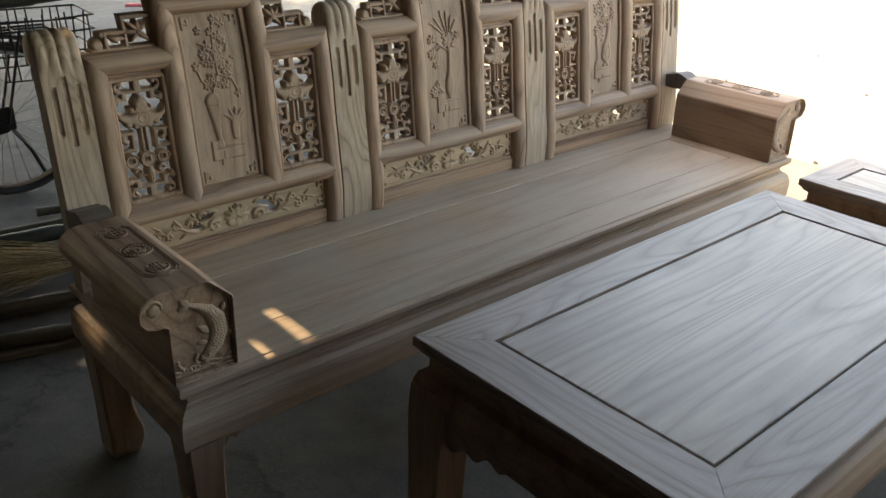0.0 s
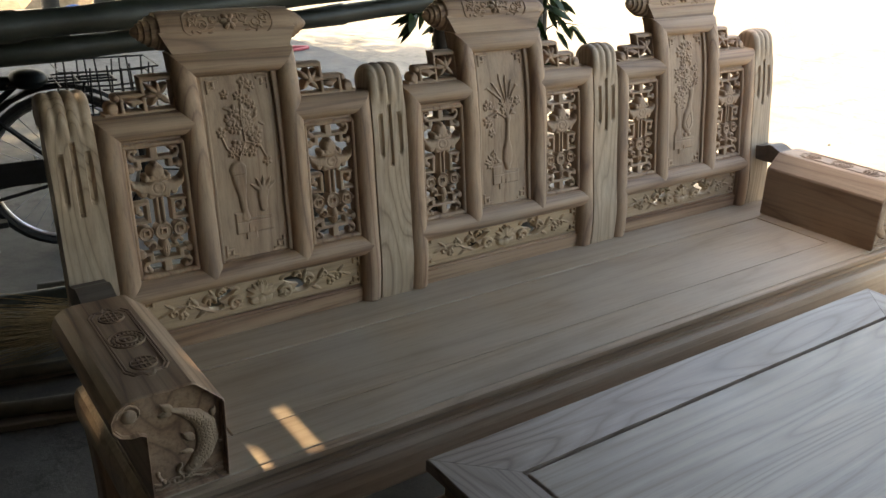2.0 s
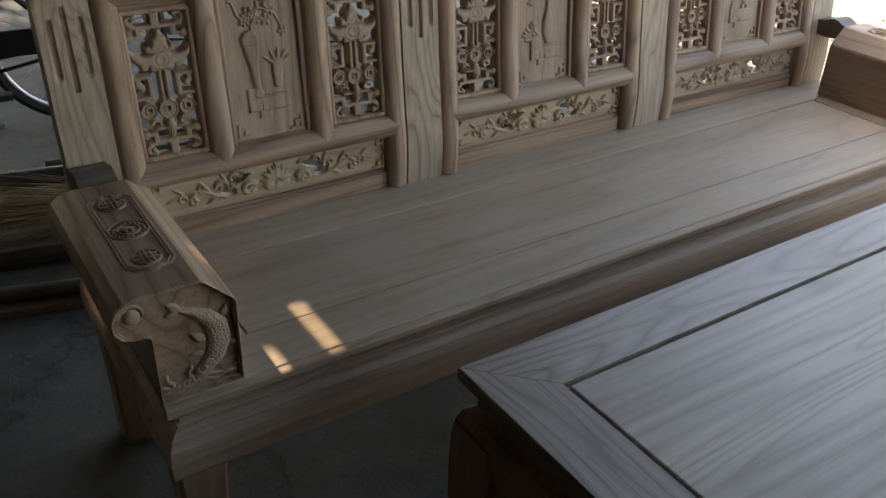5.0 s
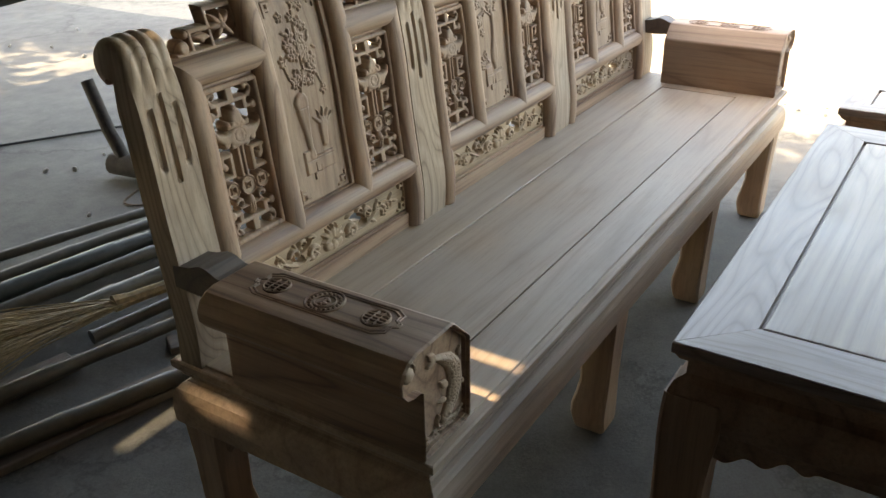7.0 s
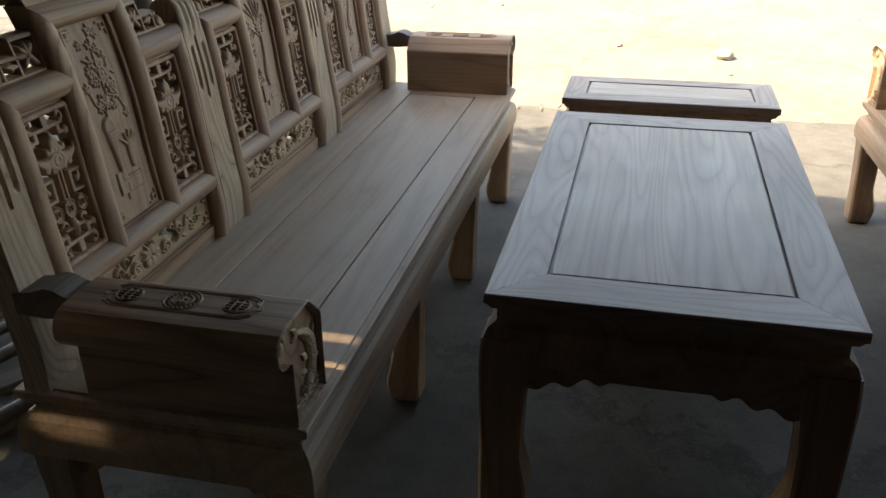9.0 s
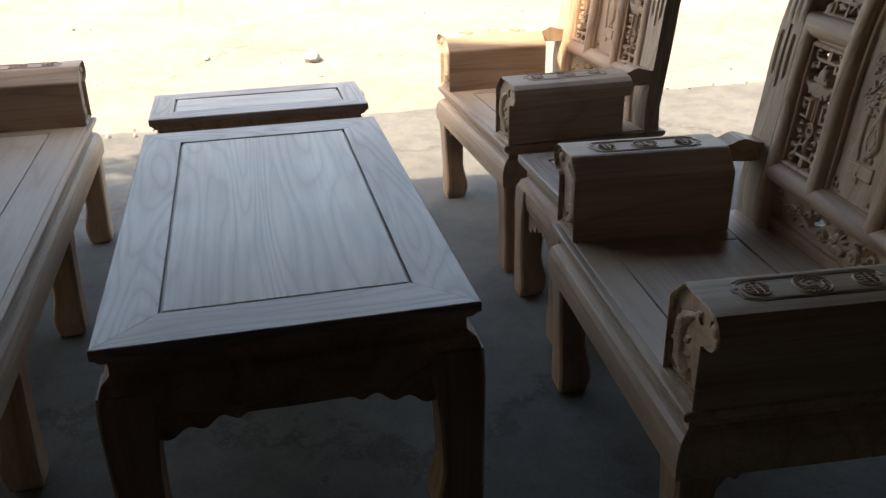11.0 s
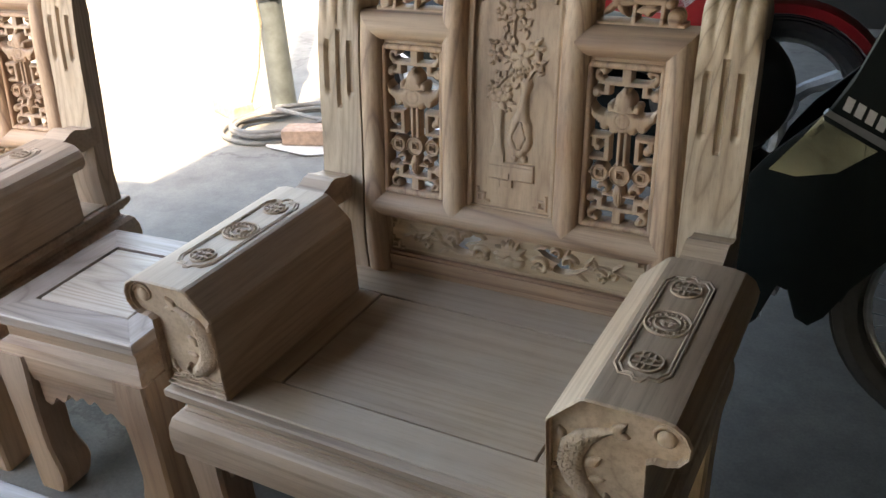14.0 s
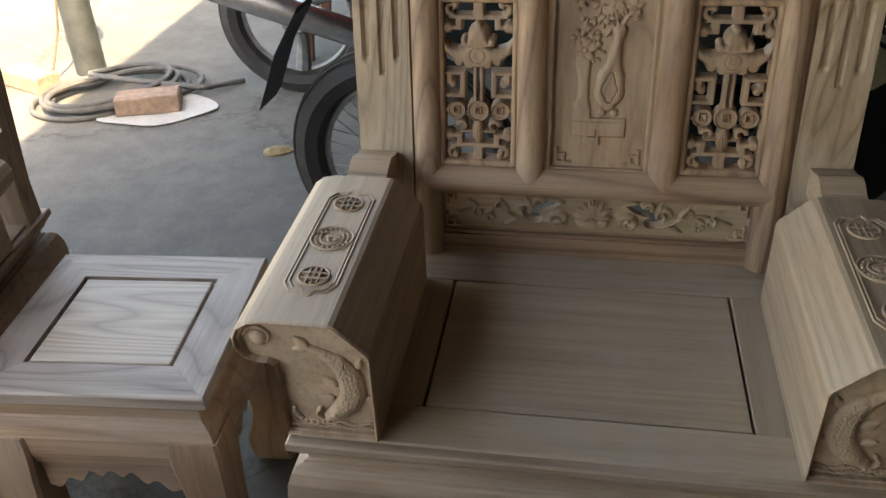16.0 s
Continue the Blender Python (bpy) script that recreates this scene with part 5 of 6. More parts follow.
def bicycle():
    top = tagged(new("bicycle"), "old dark bicycle with wire rear basket parked behind the bench", "bicycle")
    wheel(top, "rear", 0.0, 0.33, 0.33, 0.019)
    wheel(top, "front", -1.08, 0.33, 0.33, 0.019)
    bb, seat_top, head = Vector((-0.44, 0, 0.28)), Vector((-0.25, 0, 0.62)), Vector((-0.90, 0, 0.80))
    bm = bmesh.new()
    for a, b, r in ((bb, seat_top, 0.016), (bb, Vector((-0.88, 0, 0.62)), 0.018), (Vector((-0.33, 0, 0.52)), Vector((-0.89, 0, 0.70)), 0.014)):
        tube(bm, [a, b], r, 10)
    for s in (-0.05, 0.05):
        tube(bm, [bb + Vector((0, s * 0.4, 0)), (0, s, 0.33)], 0.010, 8)
        tube(bm, [Vector((-0.29, s * 0.3, 0.62)), (0, s, 0.33)], 0.008, 8)
        tube(bm, [Vector((-0.93, s, 0.66)), (-1.08, s, 0.33)], 0.010, 8)
    tube(bm, [Vector((-0.88, 0, 0.62)), head], 0.020, 10)
    part("frame", bm, dull_black, top, smooth=True)
    bm = bmesh.new()
    tube(bm, [(-0.80, -0.27, 0.98), (-0.86, -0.16, 1.0), (-0.92, 0, 0.93), (-0.86, 0.16, 1.0), (-0.80, 0.27, 0.98)], 0.011, 8)
    tube(bm, [head, (-0.92, 0, 0.93)], 0.012, 8)
    part("handlebar", bm, steel, top, smooth=True)
    bm = bmesh.new()
    ball(bm, (-0.10, 0, 0.715), (0.075, 0.095, 0.040), 0, 18, 10)
    ball(bm, (-0.20, 0, 0.705), (0.11, 0.038, 0.028), 0, 16, 10)
    tube(bm, [(-0.26, 0, 0.60), (-0.14, 0, 0.70)], 0.013, 8)
    part("saddle", bm, black_paint, top, "black saddle", smooth=True)
    for s in (-1, 1):
        bm = bmesh.new()
        tube(bm, [bb + Vector((0, s * 0.06, 0)), bb + Vector((-s * 0.13, s * 0.07, s * 0.11))], 0.010, 8)
        crank = part("crank", bm, dull_black, top)
        bm = bmesh.new()
        x, z = bb.x - s * 0.13, bb.z + s * 0.11
        block(bm, x - 0.05, x + 0.05, s * 0.075, s * 0.13, z - 0.012, z + 0.012, 0.004)
        part("pedal", bm, rubber, crank)
    bm = bmesh.new()
    tube(bm, [bb + Vector((0.09 * math.cos(a), -0.045, 0.09 * math.sin(a))) for a in [k * math.pi / 12 for k in range(25)]], 0.006, 6)
    for s in (0.045, -0.03):
        tube(bm, [(-0.44, -0.045, 0.28 + s * 2), (0.0, -0.045, 0.33 + s)], 0.008, 6)
    block(bm, -0.45, 0.03, -0.052, -0.042, 0.30, 0.40, 0.004)
    part("chain_guard", bm, dull_black, top)
    for name, x in (("mudguard", 0.0), ("mudguard", -1.08)):
        bm = bmesh.new()
        loft(bm, [[(x + q * math.cos(a), y, 0.33 + q * math.sin(a)) for q, y in ((0.345, -0.028), (0.36, -0.018), (0.364, 0), (0.36, 0.018), (0.345, 0.028), (0.356, 0))]
                  for a in [math.radians(d) for d in range(-20 if x == 0 else 20, 171 if x == 0 else 190, 10)]])
        part(name, bm, dull_black, top, smooth=True)
    bm = bmesh.new()
    for y in (-0.06, 0, 0.06):
        tube(bm, [(-0.18, y, 0.70), (0.22, y, 0.70)], 0.005, 6)
    for x in (-0.18, -0.05, 0.08, 0.22):
        tube(bm, [(x, -0.065, 0.70), (x, 0.065, 0.70)], 0.005, 6)
    for y in (-0.06, 0.06):
        tube(bm, [(0.1, y, 0.70), (0.0, y, 0.33)], 0.006, 6)
    part("carrier", bm, dull_black, top)
    basket = bmesh.new()
    for z, g in ((0.52, 1.0), (0.62, 1.03), (0.70, 1.06), (0.757, 1.08)):
        tube(basket, [(0.0, -0.13 * g, z), (0.19, -0.132 * g, z - 0.006), (0.375, -0.13 * g, z + 0.004), (0.38, 0.13 * g, z), (0.0, 0.13 * g, z), (0.0, -0.13 * g, z)], 0.0038, 5)
    basket_ob = part("basket", basket, dull_black, top, "wire basket")
    bent = random.Random(12)
    for k in range(9):
        x = 0.02 + 0.043 * k
        for y in (-0.13, 0.13):
            lean = bent.uniform(-0.018, 0.018)
            bm = bmesh.new()
            tube(bm, [(x, y, 0.52), (x + lean * 0.4, y * 1.05, 0.64), (x + lean, y * 1.08, 0.76 + bent.uniform(-0.01, 0.02))], 0.0034, 5)
            part("wire", bm, dull_black, basket_ob)
    bm = bmesh.new()
    tube(bm, [(0.0, 0.07, 0.33), (0.10, 0.10, 0.16), (0.16, 0.12, 0.0)], 0.009, 8)
    part("kickstand", bm, dull_black, top)
    return top


bicycle().matrix_basis = pose(0.43, 2.44, 0.0, 0, 0, -4) @ Matrix.Scale(0.91, 4)

# the heap of canes on the ground
PILE = ((0.40, 2.14, 1.06, 1.93, 0.022, 0.03, 0), (0.20, 2.02, 0.98, 1.86, 0.024, 0.028, 0), (0.05, 1.93, 1.02, 1.71, 0.040, 0.042, 1), (0.28, 1.80, 1.05, 1.63, 0.028, 0.034, 0),
        (0.02, 1.66, 0.92, 1.50, 0.035, 0.04, 0), (0.40, 1.46, 0.86, 1.36, 0.024, 0.03, 0), (-0.30, 1.52, 0.95, 1.20, 0.026, 0.032, 0), (-0.42, 1.38, 0.62, 1.02, 0.030, 0.034, 0),
        (-0.9, 1.80, 0.2, 1.62, 0.045, 0.05, 1))
for x0, y0, x1, y1, r, z, dark in PILE:
    bamboo("bamboo_pole", (x0, y0, z * 0.9), (x1, y1, z * 0.9 + 0.004), r * 0.74, bamboo_dark if dark else bamboo_pale,
           "thick dark bamboo pole on the ground" if dark else "dry bamboo pole lying in the heap", "bamboo heap")
for x, y, turn, l, w in ((0.18, 1.20, -14, 0.62, 0.10), (0.05, 1.48, -10, 0.55, 0.08), (0.62, 1.20, -30, 0.30, 0.07)):
    bm = bmesh.new()
    block(bm, -l / 2, l / 2, -w / 2, w / 2, 0, 0.022, 0.004)
    ob = tagged(part("plank", bm, plank_mat), "weathered grey plank on the ground", "plank", "loose planks")
    ob.matrix_basis = pose(x, y, 0.001, 0, 0, turn)
bm = bmesh.new()
tube(bm, [(0.26, 0.0, 0.03), (0.0, 0.0, 0.03), (-0.05, 0, 0.032)], [0.016, 0.018, 0.024], 8)
broom = tagged(part("straw_broom", bm, straw_mat, smooth=True), "worn straw broom lying on the bamboo", "broom")
broom.matrix_basis = pose(0.52, 1.43, 0.065, 0, 0, -16)
bm = bmesh.new()
rnd = random.Random(2)
for k in range(320):
    y0, y1, z1 = rnd.uniform(-0.018, 0.018), rnd.gauss(0, 0.075), abs(rnd.gauss(0.03, 0.035))
    tube(bm, [(0, y0, 0.03), (-0.25, (y0 + y1) / 2, 0.04 + 0.3 * z1), (-rnd.uniform(0.40, 0.62), y1, 0.012 + z1)], [0.0018, 0.0015, 0.0009], 4)
tagged(part("bristles", bm, straw_mat, broom), kind="stuff")

# a log frame with two upright pegs
log = tagged(new("log_stand"), "short log with two upright pegs on the ground", "log")
log.matrix_basis = pose(1.27, 2.23, 0, 0, 0, -81)
bm = bmesh.new()
tube(bm, [(-0.18, 0, 0.05), (-0.05, 0, 0.052), (0.08, 0, 0.05), (0.18, 0, 0.05)], [0.042, 0.045, 0.044, 0.046], 12)
part("log", bm, bark_mat, log, smooth=True)
for x, dx, dy, h in ((-0.11, -0.15, 0.03, 0.36), (0.13, 0.07, 0.02, 0.36)):
    bm = bmesh.new()
    tube(bm, [(x, 0, 0.06), (x + dx * 0.5, dy * 0.5, h * 0.5), (x + dx, dy, h)], [0.026, 0.025, 0.024], 10)
    part("peg", bm, bark_mat, log, smooth=True)


for p, q in (((1.38, 2.36, 0.011), (1.86, 2.47, 0.012)), ((1.41, 2.16, 0.011), (1.71, 2.25, 0.012))):
    bamboo("bamboo_stick", p, q, 0.011, bamboo_pale, "thin dry stick on the concrete beside the log", "loose sticks", "stick")


def cable(name, pts, r, mat, label, category="cable"):
    pts = [Vector(p) for p in pts]
    out = []
    for k in range(len(pts) - 1):
        p0, p1, p2, p3 = pts[max(k - 1, 0)], pts[k], pts[k + 1], pts[min(k + 2, len(pts) - 1)]
        for j in range(6):
            t = j / 6
            out.append(0.5 * ((2 * p1) + (p2 - p0) * t + (2 * p0 - 5 * p1 + 4 * p2 - p3) * t * t + (3 * p1 - p0 - 3 * p2 + p3) * t ** 3))
    out.append(pts[-1])
    bm = bmesh.new()
    tube(bm, out, r, 8)
    return tagged(part(name, bm, mat, smooth=True), label, category)


cable("wire_loop", [(1.65, 2.28, 0.006), (1.35, 2.10, 0.006), (1.12, 2.06, 0.006), (1.08, 2.16, 0.006), (1.3, 2.22, 0.006), (1.6, 2.2, 0.006)], 0.004, rope_mat, "thin brown wire loop on the concrete", "wire")
cable("dark_cable", [(2.9, 2.9, 0.006), (2.3, 2.75, 0.006), (1.8, 2.8, 0.006), (1.4, 3.0, 0.006), (0.9, 3.3, 0.006)], 0.005, rubber, "thin dark cable across the concrete")

# things far back in the yard
bm = bmesh.new()
bmesh.ops.create_icosphere(bm, subdivisions=3, radius=1)
for v in bm.verts:
    v.co += v.co * 0.18 * noise.noise(v.co * 2.2)
    v.co = (v.co.x * 0.24, v.co.y * 0.16, max(v.co.z, -0.6) * 0.13 + 0.078)
tagged(part("plastic_bag", bm, blue_mat, at=(1.85, 8.3, 0), smooth=True), "crumpled blue plastic bag on the ground", "bag")
bm = bmesh.new()
n = 40
loft(bm, [[(-4 + 9.0 * k / n, -0.5 + 0.15 * math.sin(k), 0), (-4 + 9.0 * k / n, -0.3, 0.16 + 0.05 * math.sin(k * 1.7)), (-4 + 9.0 * k / n, 0.4, 0.2 + 0.04 * math.sin(k * 2.3)), (-4 + 9.0 * k / n, 0.7, 0)] for k in range(n + 1)])
tagged(part("earth_bank", bm, earth_mat, at=(0, 10.4, -0.03)), "low bank of dry earth along the yard", "earth bank", kind="structure")
cable("plastic_strip", [(2.5, 6.3, 0.012), (2.8, 6.15, 0.012), (3.1, 6.1, 0.012), (3.3, 6.2, 0.012), (3.0, 6.28, 0.012)], 0.014, pink_mat, "faded red plastic strip on the concrete", "strip")
for x, y, h in ((1.75, 9.0, 1.4),):
    bm = bmesh.new()
    tube(bm, [(0, 0, 0), (0.01, 0, h * 0.5), (0, 0.02, h)], [0.09, 0.085, 0.08], 12)
    tagged(part("wooden_post", bm, bark_mat, at=(x, y, 0), smooth=True), "weathered post at the yard's edge", "post", "yard posts")

# pebbles and crumbs on the yard
bm = bmesh.new()
rnd = random.Random(21)
for _ in range(260):
    if rnd.random() < 0.45:
        x, y = 3.47 + rnd.gauss(0, 0.04), rnd.uniform(-3.5, 1.2)
    else:
        x, y = rnd.choice(((rnd.uniform(2.5, 7), rnd.uniform(-4, 2)), (rnd.uniform(0, 3), rnd.uniform(1.9, 5))))
    r = rnd.uniform(0.004, 0.016)
    bmesh.ops.create_icosphere(bm, subdivisions=1, radius=1, matrix=Matrix.LocRotScale((x, y, r * 0.4 - (0.03 if x > 3.44 else 0)), Euler((rnd.random() * 6, 0, rnd.random() * 6)), (r, r * 1.3, r * 0.7)))
tagged(part("gravel", bm, stone_mat), "scattered crumbs of concrete and pebbles", "gravel", kind="stuff")
for x, y, r in ((4.86, -0.78, 0.06), (3.9, -0.95, 0.03), (5.1, -0.1, 0.025)):
    bm = bmesh.new()
    bmesh.ops.create_icosphere(bm, subdivisions=2, radius=1)
    for v in bm.verts:
        v.co += v.co * 0.25 * noise.noise(v.co * 1.7 + Vector((x, y, 0)))
        v.co = (v.co.x * r * 1.4, v.co.y * r, v.co.z * r * 0.7 + r * 0.5)
    tagged(part("stone", bm, stone_mat, at=(x, y, -0.032)), "broken stone on the sunlit concrete", "stone", "yard stones")

# ---- the post, hose and bricks ----
post_ob = tagged(new("shed_post"), "round dark green metal post with rope tied round", "post")
post_ob.location = (2.27, -3.33, 0)
bm = bmesh.new()
tube(bm, [(0, 0, 0), (0, 0, 1.2), (0, 0, ROOF_Z)], [0.058, 0.056, 0.055], 20)
part("shaft", bm, plain("dull_green_paint", (0.055, 0.062, 0.062), 0.5, vary=0.4, scale=14), post_ob, smooth=True)
bm = bmesh.new()
for k in range(5):
    z = 0.50 + 0.035 * k
    tube(bm, [(0.068 * math.cos(a), 0.068 * math.sin(a), z + 0.02 * a / 6.28) for a in [j * math.pi / 8 for j in range(17)]], 0.010, 6)
tube(bm, [(-0.05, 0.06, 0.66), (-0.10, 0.10, 0.60), (-0.13, 0.08, 0.72), (-0.08, 0.07, 0.82), (-0.02, 0.07, 0.70)], 0.008, 6)
tube(bm, [(0.02, 0.07, 0.64), (0.0, 0.08, 0.4), (0.04, 0.09, 0.2), (0.10, 0.12, 0.02)], 0.005, 6)
part("rope", bm, rope_mat, post_ob, "frayed rope", smooth=True)
pts = []
for k in range(74):
    a = 0.42 * k
    R = 0.215 + 0.055 * math.sin(k * 0.83) + 0.03 * math.sin(k * 0.31) - 0.0006 * k
    pts.append((2.06 + R * 1.12 * math.cos(a) + 0.03 * math.sin(k * 0.21), -3.08 + R * 0.85 * math.sin(a), 0.012 + 0.0006 * k + 0.004 * math.sin(k * 1.3)))
pts += [(1.76, -3.08, 0.040), (1.70, -3.14, 0.020), (1.62, -3.21, 0.012)]
cable("hose", pts, 0.0105, hose_mat, "coiled dusty grey hose at the post's foot", "hose")


def rough_brick(x, y, z, turn, label):
    bm = bmesh.new()
    block(bm, -0.11, 0.11, -0.05, 0.05, 0, 0.062, 0.006)
    bmesh.ops.subdivide_edges(bm, edges=bm.edges, cuts=2)
    for v in bm.verts:
        v.co += 0.004 * noise.noise_vector(v.co * 25)
    ob = tagged(part("brick", bm, brick_mat), label, "brick", "loose bricks")
    ob.matrix_basis = pose(x, y, z, 0, 0, turn)


rough_brick(1.89, -2.96, 0.006, 14, "dusty brown brick lying on crumpled paper")
rough_brick(2.44, -3.18, 0.0, -28, "orange brick in the sun by the post")
bm = bmesh.new()
rnd = random.Random(6)
rim = [(0.20 * math.cos(a) * (1 + 0.12 * math.sin(3 * a)), 0.13 * math.sin(a) * (1 + 0.1 * math.cos(4 * a))) for a in [k * math.pi / 16 for k in range(32)]]
loft(bm, [[(x * q, y * q, 0.003 + 0.006 * q * abs(math.sin(9 * x + 7 * y)) + h) for x, y in rim] for q, h in ((0.2, 0), (0.6, 0), (0.85, 0.0), (1.0, 0.001), (1.0, -0.002), (0.2, -0.002))])
ob = tagged(part("paper_sheet", bm, paper_mat), "crumpled pale paper under the brick", "paper")
ob.matrix_basis = pose(1.86, -2.96, 0.001, 0, 0, 14)
bm = bmesh.new()
rim = [(0.05 * math.cos(a), 0.03 * math.sin(a) * (1 + 0.3 * math.cos(a))) for a in [k * math.pi / 10 for k in range(20)]]
loft(bm, [[(x * q, y * q, h) for x, y in rim] for q, h in ((1.0, 0.0), (0.98, 0.006), (0.6, 0.014), (0.15, 0.017))])
ob = tagged(part("dry_leaf_scrap", bm, straw_mat), "pale curled scrap on the concrete", "scrap")
ob.matrix_basis = pose(1.35, -2.65, 0.0, 0, 0, 10)


# ---- motorbikes ----
def shell(bm, prof, y, thick, bulge=0.02):
    """A body panel: an outline in x-z given a rounded thickness in y."""
    cx, cz = sum(p[0] for p in prof) / len(prof), sum(p[1] for p in prof) / len(prof)
    rings = []
    for q, o in ((0.90, bulge), (0.97, bulge * 0.7), (1.0, 0.0), (1.0, -thick), (0.95, -thick - 0.004)):
        rings.append([(cx + (x - cx) * q, y + math.copysign(o, y) if y else o, cz + (z - cz) * q) for x, z in prof])
    loft(bm, rings)


def motorbike(name, label, main, trim, alloy=False, tail=1.50):
    """A step-through motorbike, its front towards -x, its near flank at -y. Origin under the front axle."""
    top = tagged(new(name), label, "motorbike", "parked motorbikes")
    wheel(top, "front", 0.06, 0.28, 0.28, 0.034, 36, 0.0, alloy)
    wheel(top, "rear", 1.28, 0.28, 0.28, 0.040, 36, 0.0, alloy)
    for s in (-1, 1):
        bm = bmesh.new()
        tube(bm, [(0.06, s * 0.075, 0.28), (0.13, s * 0.075, 0.50), (0.18, s * 0.07, 0.68)], [0.022, 0.024, 0.022], 10)
        part("fork_leg", bm, grey_metal, top, smooth=True)
        # flank of the leg shield, with its trim and lettering bars
        flank = [(0.31, 0.86), (0.24, 0.82), (0.17, 0.68), (0.17, 0.58), (0.23, 0.46), (0.30, 0.36), (0.335, 0.29), (0.36, 0.265), (0.385, 0.275), (0.405, 0.33), (0.425, 0.335), (0.455, 0.25), (0.48, 0.222), (0.505, 0.245), (0.53, 0.32), (0.56, 0.42), (0.52, 0.52), (0.475, 0.585), (0.385, 0.68), (0.345, 0.76)]
        flank = [(x - 0.02, z + 0.03) for x, z in flank]
        bm = bmesh.new()
        shell(bm, flank, s * 0.17, 0.02, 0.015)
        shield = part("leg_shield", bm, main, top, smooth=True)
        bm = bmesh.new()
        shell(bm, [(0.270, 0.662), (0.369, 0.707), (0.449, 0.596), (0.40, 0.590), (0.33, 0.610)], s * 0.187, 0.003, 0.004)
        part("trim_panel", bm, trim, shield, "pale triangular trim panel")
        bm = bmesh.new()
        shell(bm, [(0.235, 0.668), (0.362, 0.722), (0.369, 0.713), (0.255, 0.660)], s * 0.188, 0.003, 0.003)
        part("stripe", bm, grey_metal, shield)
        bm = bmesh.new()
        for k in range(6):
            q, h = 0.236 + 0.018 * k, 0.676 + 0.0085 * k
            shell(bm, [(q, h), (q + 0.013, h + 0.006), (q + 0.007, h + 0.030), (q - 0.006, h + 0.024)], s * 0.188, 0.003, 0.003)
        part("lettering", bm, white_mark, shield, "pale lettering bars")
    bm = bmesh.new()
    loft(bm, [[(x, y * w, z) for y in (-1, -0.6, 0, 0.6, 1)] + [(x + 0.03, y * w * 0.9, z) for y in (1, 0.6, 0, -0.6, -1)] for x, z, w in ((0.30, 0.32, 0.12), (0.24, 0.5, 0.16), (0.18, 0.7, 0.175), (0.14, 0.86, 0.15), (0.16, 0.93, 0.09))])
    part("front_fairing", bm, main, top, smooth=True)
    bm = bmesh.new()
    loft(bm, [[(0.06 + q * math.cos(a), y, 0.28 + q * math.sin(a)) for q, y in ((0.30, -0.06), (0.325, -0.045), (0.335, 0), (0.325, 0.045), (0.30, 0.06), (0.32, 0))] for a in [math.radians(d) for d in range(20, 176, 8)]])
    part("front_mudguard", bm, main, top, smooth=True)
    bm = bmesh.new()
    loft(bm, [[(x, w * math.cos(a), z + h * math.sin(a)) for a in [2 * math.pi * k / 14 for k in range(14)]] for x, z, w, h in
              ((0.30, 0.52, 0.07, 0.07), (0.50, 0.46, 0.09, 0.08), (0.72, 0.55, 0.10, 0.12), (0.95, 0.62, 0.12, 0.12), (1.25, 0.70, 0.11, 0.10), (1.55, 0.80, 0.05, 0.04))])
    part("body", bm, main, top, smooth=True)
    bm = bmesh.new()
    loft(bm, [[(x, w * math.cos(a), z + h * math.sin(a)) for a in [2 * math.pi * k / 14 for k in range(14)]] for x, z, w, h in
              ((0.66, 0.70, 0.07, 0.03), (0.75, 0.74, 0.11, 0.045), (1.0, 0.76, 0.13, 0.05), (1.3, 0.80, 0.12, 0.045), (1.42, 0.82, 0.07, 0.03))])
    part("saddle", bm, dull_black, top, smooth=True)
    bm = bmesh.new()
    tube(bm, [(0.30, -0.36, 1.00), (0.24, -0.20, 1.02), (0.20, 0, 0.98), (0.24, 0.20, 1.02), (0.30, 0.36, 1.00)], 0.014, 8)
    part("handlebar", bm, dull_black, top, smooth=True)
    bm = bmesh.new()
    ball(bm, (0.10, 0, 0.97), (0.09, 0.10, 0.08), 0, 16, 10)
    part("headlight", bm, steel, top, smooth=True)
    for s in (-1, 1):
        bm = bmesh.new()
        tube(bm, [(0.22, s * 0.22, 1.02), (0.24, s * 0.30, 1.14)], 0.005, 6)
        ball(bm, (0.25, s * 0.33, 1.17), (0.015, 0.06, 0.04), 0, 12, 8)
        part("mirror", bm, dull_black, top, smooth=True)
    bm = bmesh.new()
    ball(bm, (0.58, 0, 0.32), (0.17, 0.13, 0.11), 0, 14, 10)
    for k in range(5):
        block(bm, 0.42, 0.52, -0.12, 0.12, 0.30 + 0.03 * k, 0.312 + 0.03 * k)
    part("engine", bm, grey_metal, top, smooth=True)
    bm = bmesh.new()
    tube(bm, [(0.45, 0.10, 0.25), (0.70, 0.15, 0.20), (0.95, 0.17, 0.25), (1.00, 0.17, 0.27), (tail, 0.17, 0.28 + 0.3 * (tail - 1.0)), (tail + 0.02, 0.17, 0.285 + 0.3 * (tail - 1.0))], [0.016, 0.016, 0.020, 0.045, 0.048, 0.030], 14)
    part("exhaust", bm, steel, top, smooth=True)
    bm = bmesh.new()
    loft(bm, [[(x, y, z) for y in (-0.06, 0.06)] + [(x + 0.012, y, z - 0.02) for y in (0.05, -0.05)] for x, z in ((1.38, 0.74), (1.48, 0.66), (1.55, 0.55), (1.605, 0.42))])
    part("tail_mudguard", bm, dull_black, top, smooth=True)
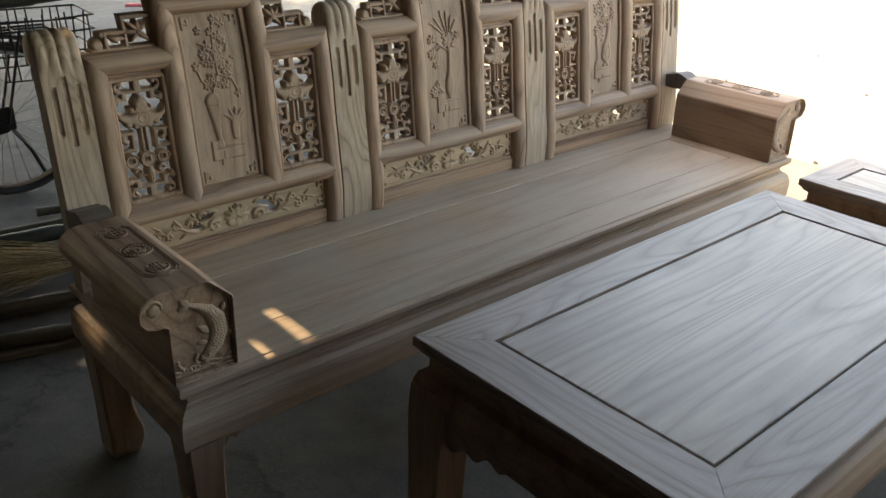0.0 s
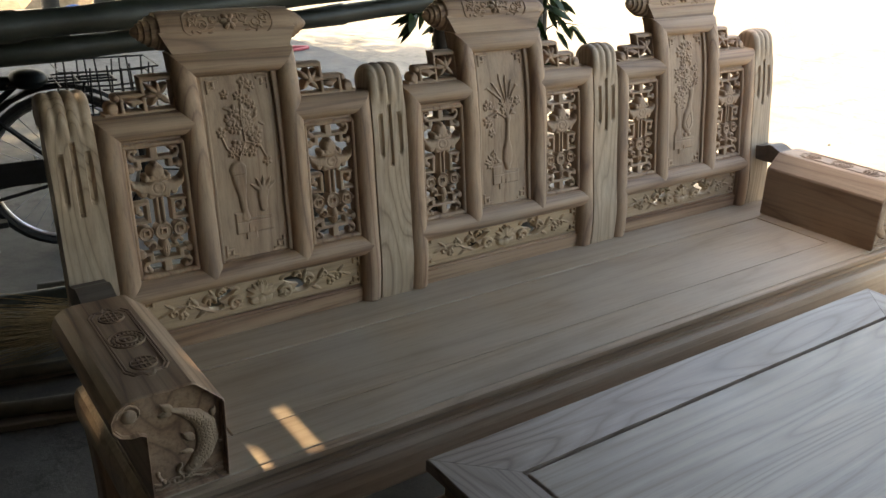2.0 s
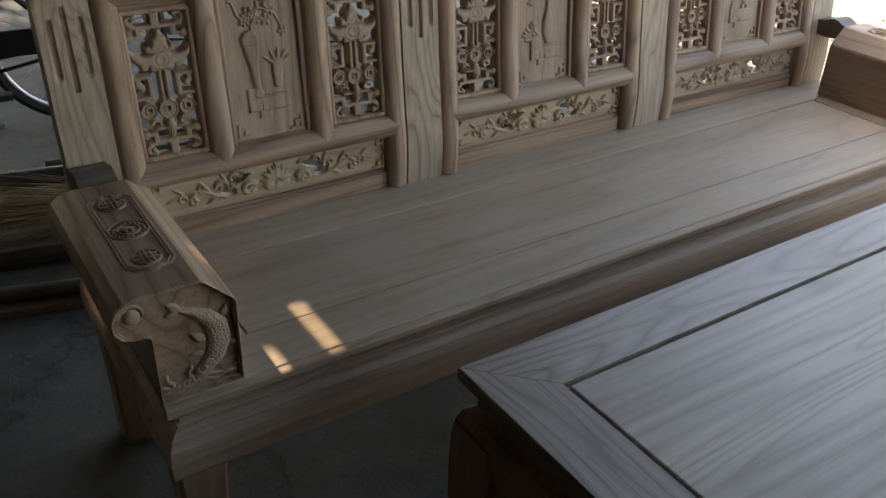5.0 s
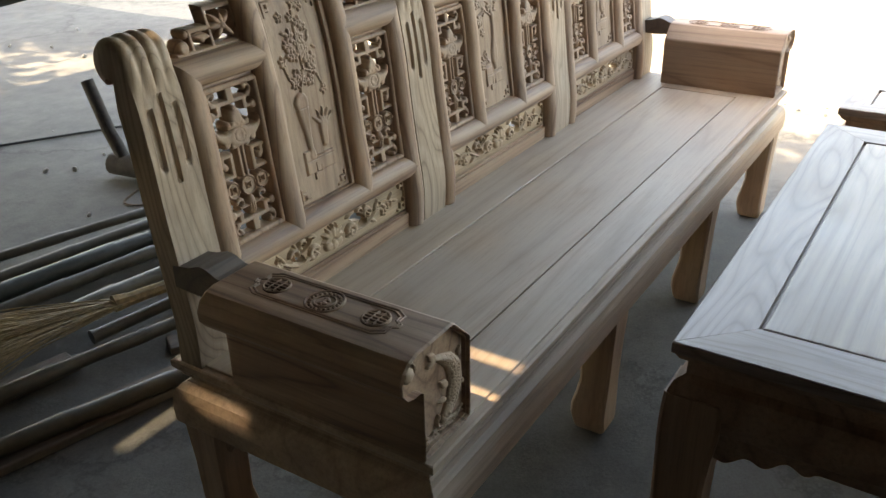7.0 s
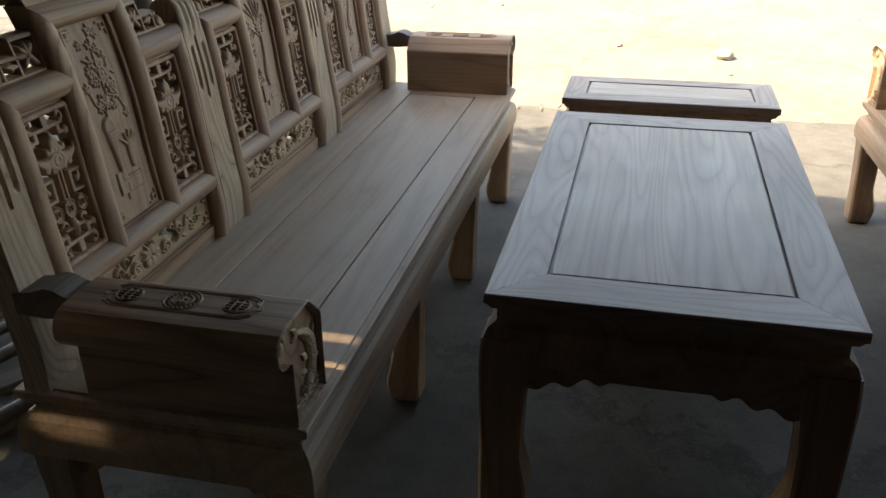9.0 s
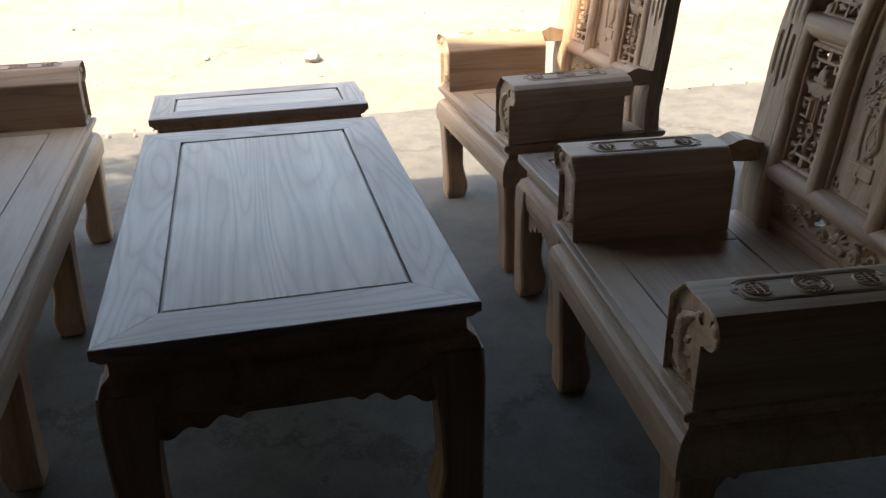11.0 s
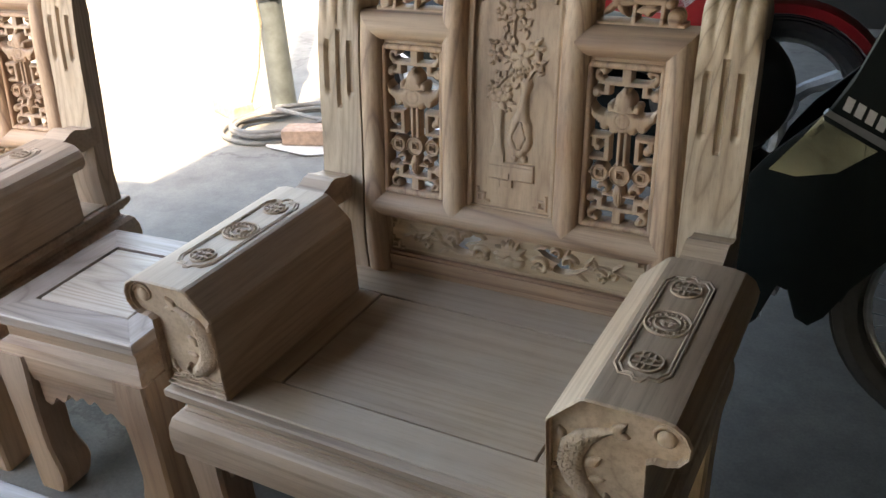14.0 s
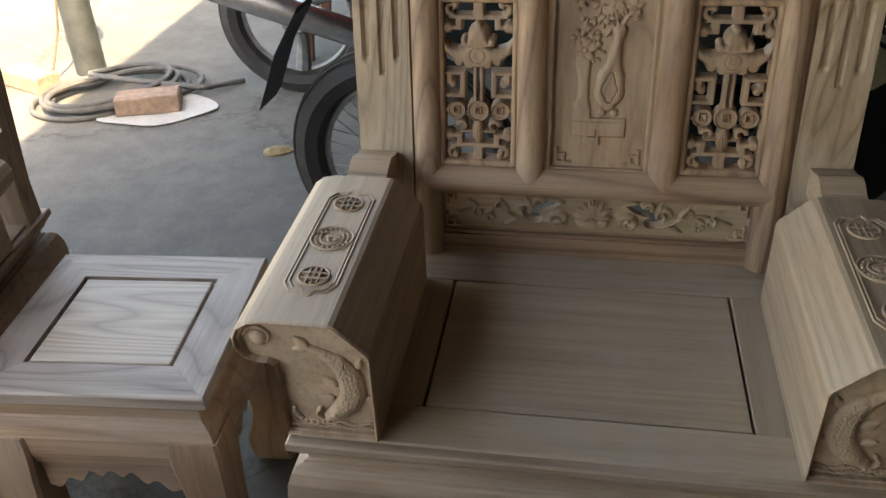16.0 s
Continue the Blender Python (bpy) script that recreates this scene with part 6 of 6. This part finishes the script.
    for s in (-1, 1):
        bm = bmesh.new()
        tube(bm, [(0.62, s * 0.13, 0.24), (0.62, s * 0.17, 0.24), (0.62, s * 0.18, 0.24), (0.62, s * 0.30, 0.24)], [0.009, 0.009, 0.015, 0.014], 10)
        part("footrest", bm, rubber, top, smooth=True)
    bm = bmesh.new()
    tube(bm, [(0.72, -0.12, 0.26), (0.80, -0.22, 0.12), (0.84, -0.25, 0.0)], 0.010, 8)
    part("side_stand", bm, steel, top, smooth=True)
    return top


bike = motorbike("motorbike", "black motorbike with cream trim parked behind the armchair", black_paint, cream_paint, tail=1.26)
bike.matrix_basis = pose(-0.40, -1.85, 0, 0, 0, -10)
second = motorbike("motorbike", "red motorbike with alloy wheels standing deeper in the shed", red_paint, white_mark, True)
second.matrix_basis = pose(0.09, -3.05, 0, 0, 0, -4)


badge_mat = plain("dark_badge", (0.05, 0.05, 0.052), 0.5)


def helmet():
    bm = bmesh.new()
    bmesh.ops.create_uvsphere(bm, u_segments=28, v_segments=18, radius=0.126)
    for v in bm.verts:
        if v.co.z < -0.098:
            v.co.z = -0.098 + (v.co.z + 0.098) * 0.15
        v.co.x *= 1.08
    top = tagged(part("helmet", bm, dull_black, smooth=True), "black open-face helmet hanging on the motorbike", "helmet")
    bm = bmesh.new()
    tube(bm, [(0.088 * math.cos(a), 0.081 * math.sin(a), -0.096) for a in [k * math.pi / 20 for k in range(41)]], 0.006, 6)
    part("rim_band", bm, rubber, top, smooth=True)
    bm = bmesh.new()
    for k in range(3):
        a = 2 * math.pi * k / 3 + 0.5
        tube(bm, [(0.0, 0.1275, 0.0), (0.022 * math.cos(a), 0.1255, 0.022 * math.sin(a))], [0.004, 0.007], 6)
    tube(bm, [(0.034 * math.cos(a), 0.1225, 0.034 * math.sin(a)) for a in [k * math.pi / 16 for k in range(33)]], 0.0035, 6)
    part("badge", bm, badge_mat, top, "round dark badge")
    return top


helmet().matrix_basis = pose(0.185, -1.88, 0.690, 0, 0, 20)


# ---- things deep in the shed ----
sack_mat = plain("speckled_sacking", (0.42, 0.44, 0.44), 0.85, vary=0.55, scale=38)
brown_varnish = plain("brown_varnish", (0.16, 0.065, 0.035), 0.4, scale=18)
rattan_mat = plain("orange_rattan", (0.42, 0.20, 0.09), 0.45, scale=30)


def sack(x, y, w, d, h):
    rnd = random.Random(4)
    bm = bmesh.new()
    rings = []
    for k in range(11):
        z = h * k / 10
        q = 0.86 + 0.20 * math.sin(math.pi * min(1, k / 9)) - (0.45 if k == 10 else 0.12 if k == 9 else 0)
        rings.append([(x + w * q * math.copysign(abs(math.cos(a)) ** 0.7, math.cos(a)) + rnd.uniform(-0.008, 0.008),
                       y + d * q * math.copysign(abs(math.sin(a)) ** 0.7, math.sin(a)) + rnd.uniform(-0.008, 0.008), z + rnd.uniform(-0.006, 0.006) * (k > 0))
                      for a in [2 * math.pi * j / 24 for j in range(24)]])
    loft(bm, rings)
    tagged(part("sack", bm, sack_mat, smooth=True), "full speckled pale sack standing deep in the shed", "sack")


sack(0.80, -3.85, 0.22, 0.17, 0.66)


def plank_stool(x, y, w, h):
    top = tagged(new("wooden_stool"), "brown varnished wooden stool deep in the shed", "stool")
    bm = bmesh.new()
    block(bm, x - w, x + w, y - w, y + w, h - 0.03, h, 0.004)
    part("seat", bm, brown_varnish, top)
    for sx in (-1, 1):
        for sy in (-1, 1):
            bm = bmesh.new()
            loft(bm, [[(x + sx * (w * q + u), y + sy * (w * q + v), z) for u, v in ((-r, -r), (r, -r), (r, r), (-r, r))] for z, q, r in ((0, 0.95, 0.018), (h * 0.5, 0.88, 0.021), (h - 0.03, 0.82, 0.024))])
            part("leg", bm, brown_varnish, top)
    for s in (-1, 1):
        bm = bmesh.new()
        block(bm, x - w * 0.9, x + w * 0.9, y + s * w * 0.9 - 0.011, y + s * w * 0.9 + 0.011, h * 0.3, h * 0.3 + 0.035, 0.003)
        part("stretcher", bm, brown_varnish, top)
        bm = bmesh.new()
        block(bm, x - w * 0.86, x + w * 0.86, y + s * w * 0.84 - 0.010, y + s * w * 0.84 + 0.010, h - 0.09, h - 0.031, 0.003)
        part("apron", bm, brown_varnish, top)


plank_stool(1.24, -3.62, 0.19, 0.46)
bm = bmesh.new()
tube(bm, [(0.36, -2.76, 0.0), (0.352, -2.78, 0.25), (0.345, -2.80, 0.48), (0.328, -2.80, 0.57), (0.317, -2.80, 0.68), (0.31, -2.81, 0.76), (0.28, -2.83, 0.82), (0.23, -2.85, 0.83), (0.19, -2.87, 0.78)], 0.016, 10)
tagged(part("rattan_cane", bm, rattan_mat, smooth=True), "bent orange rattan cane leaning on the red motorbike", "cane")
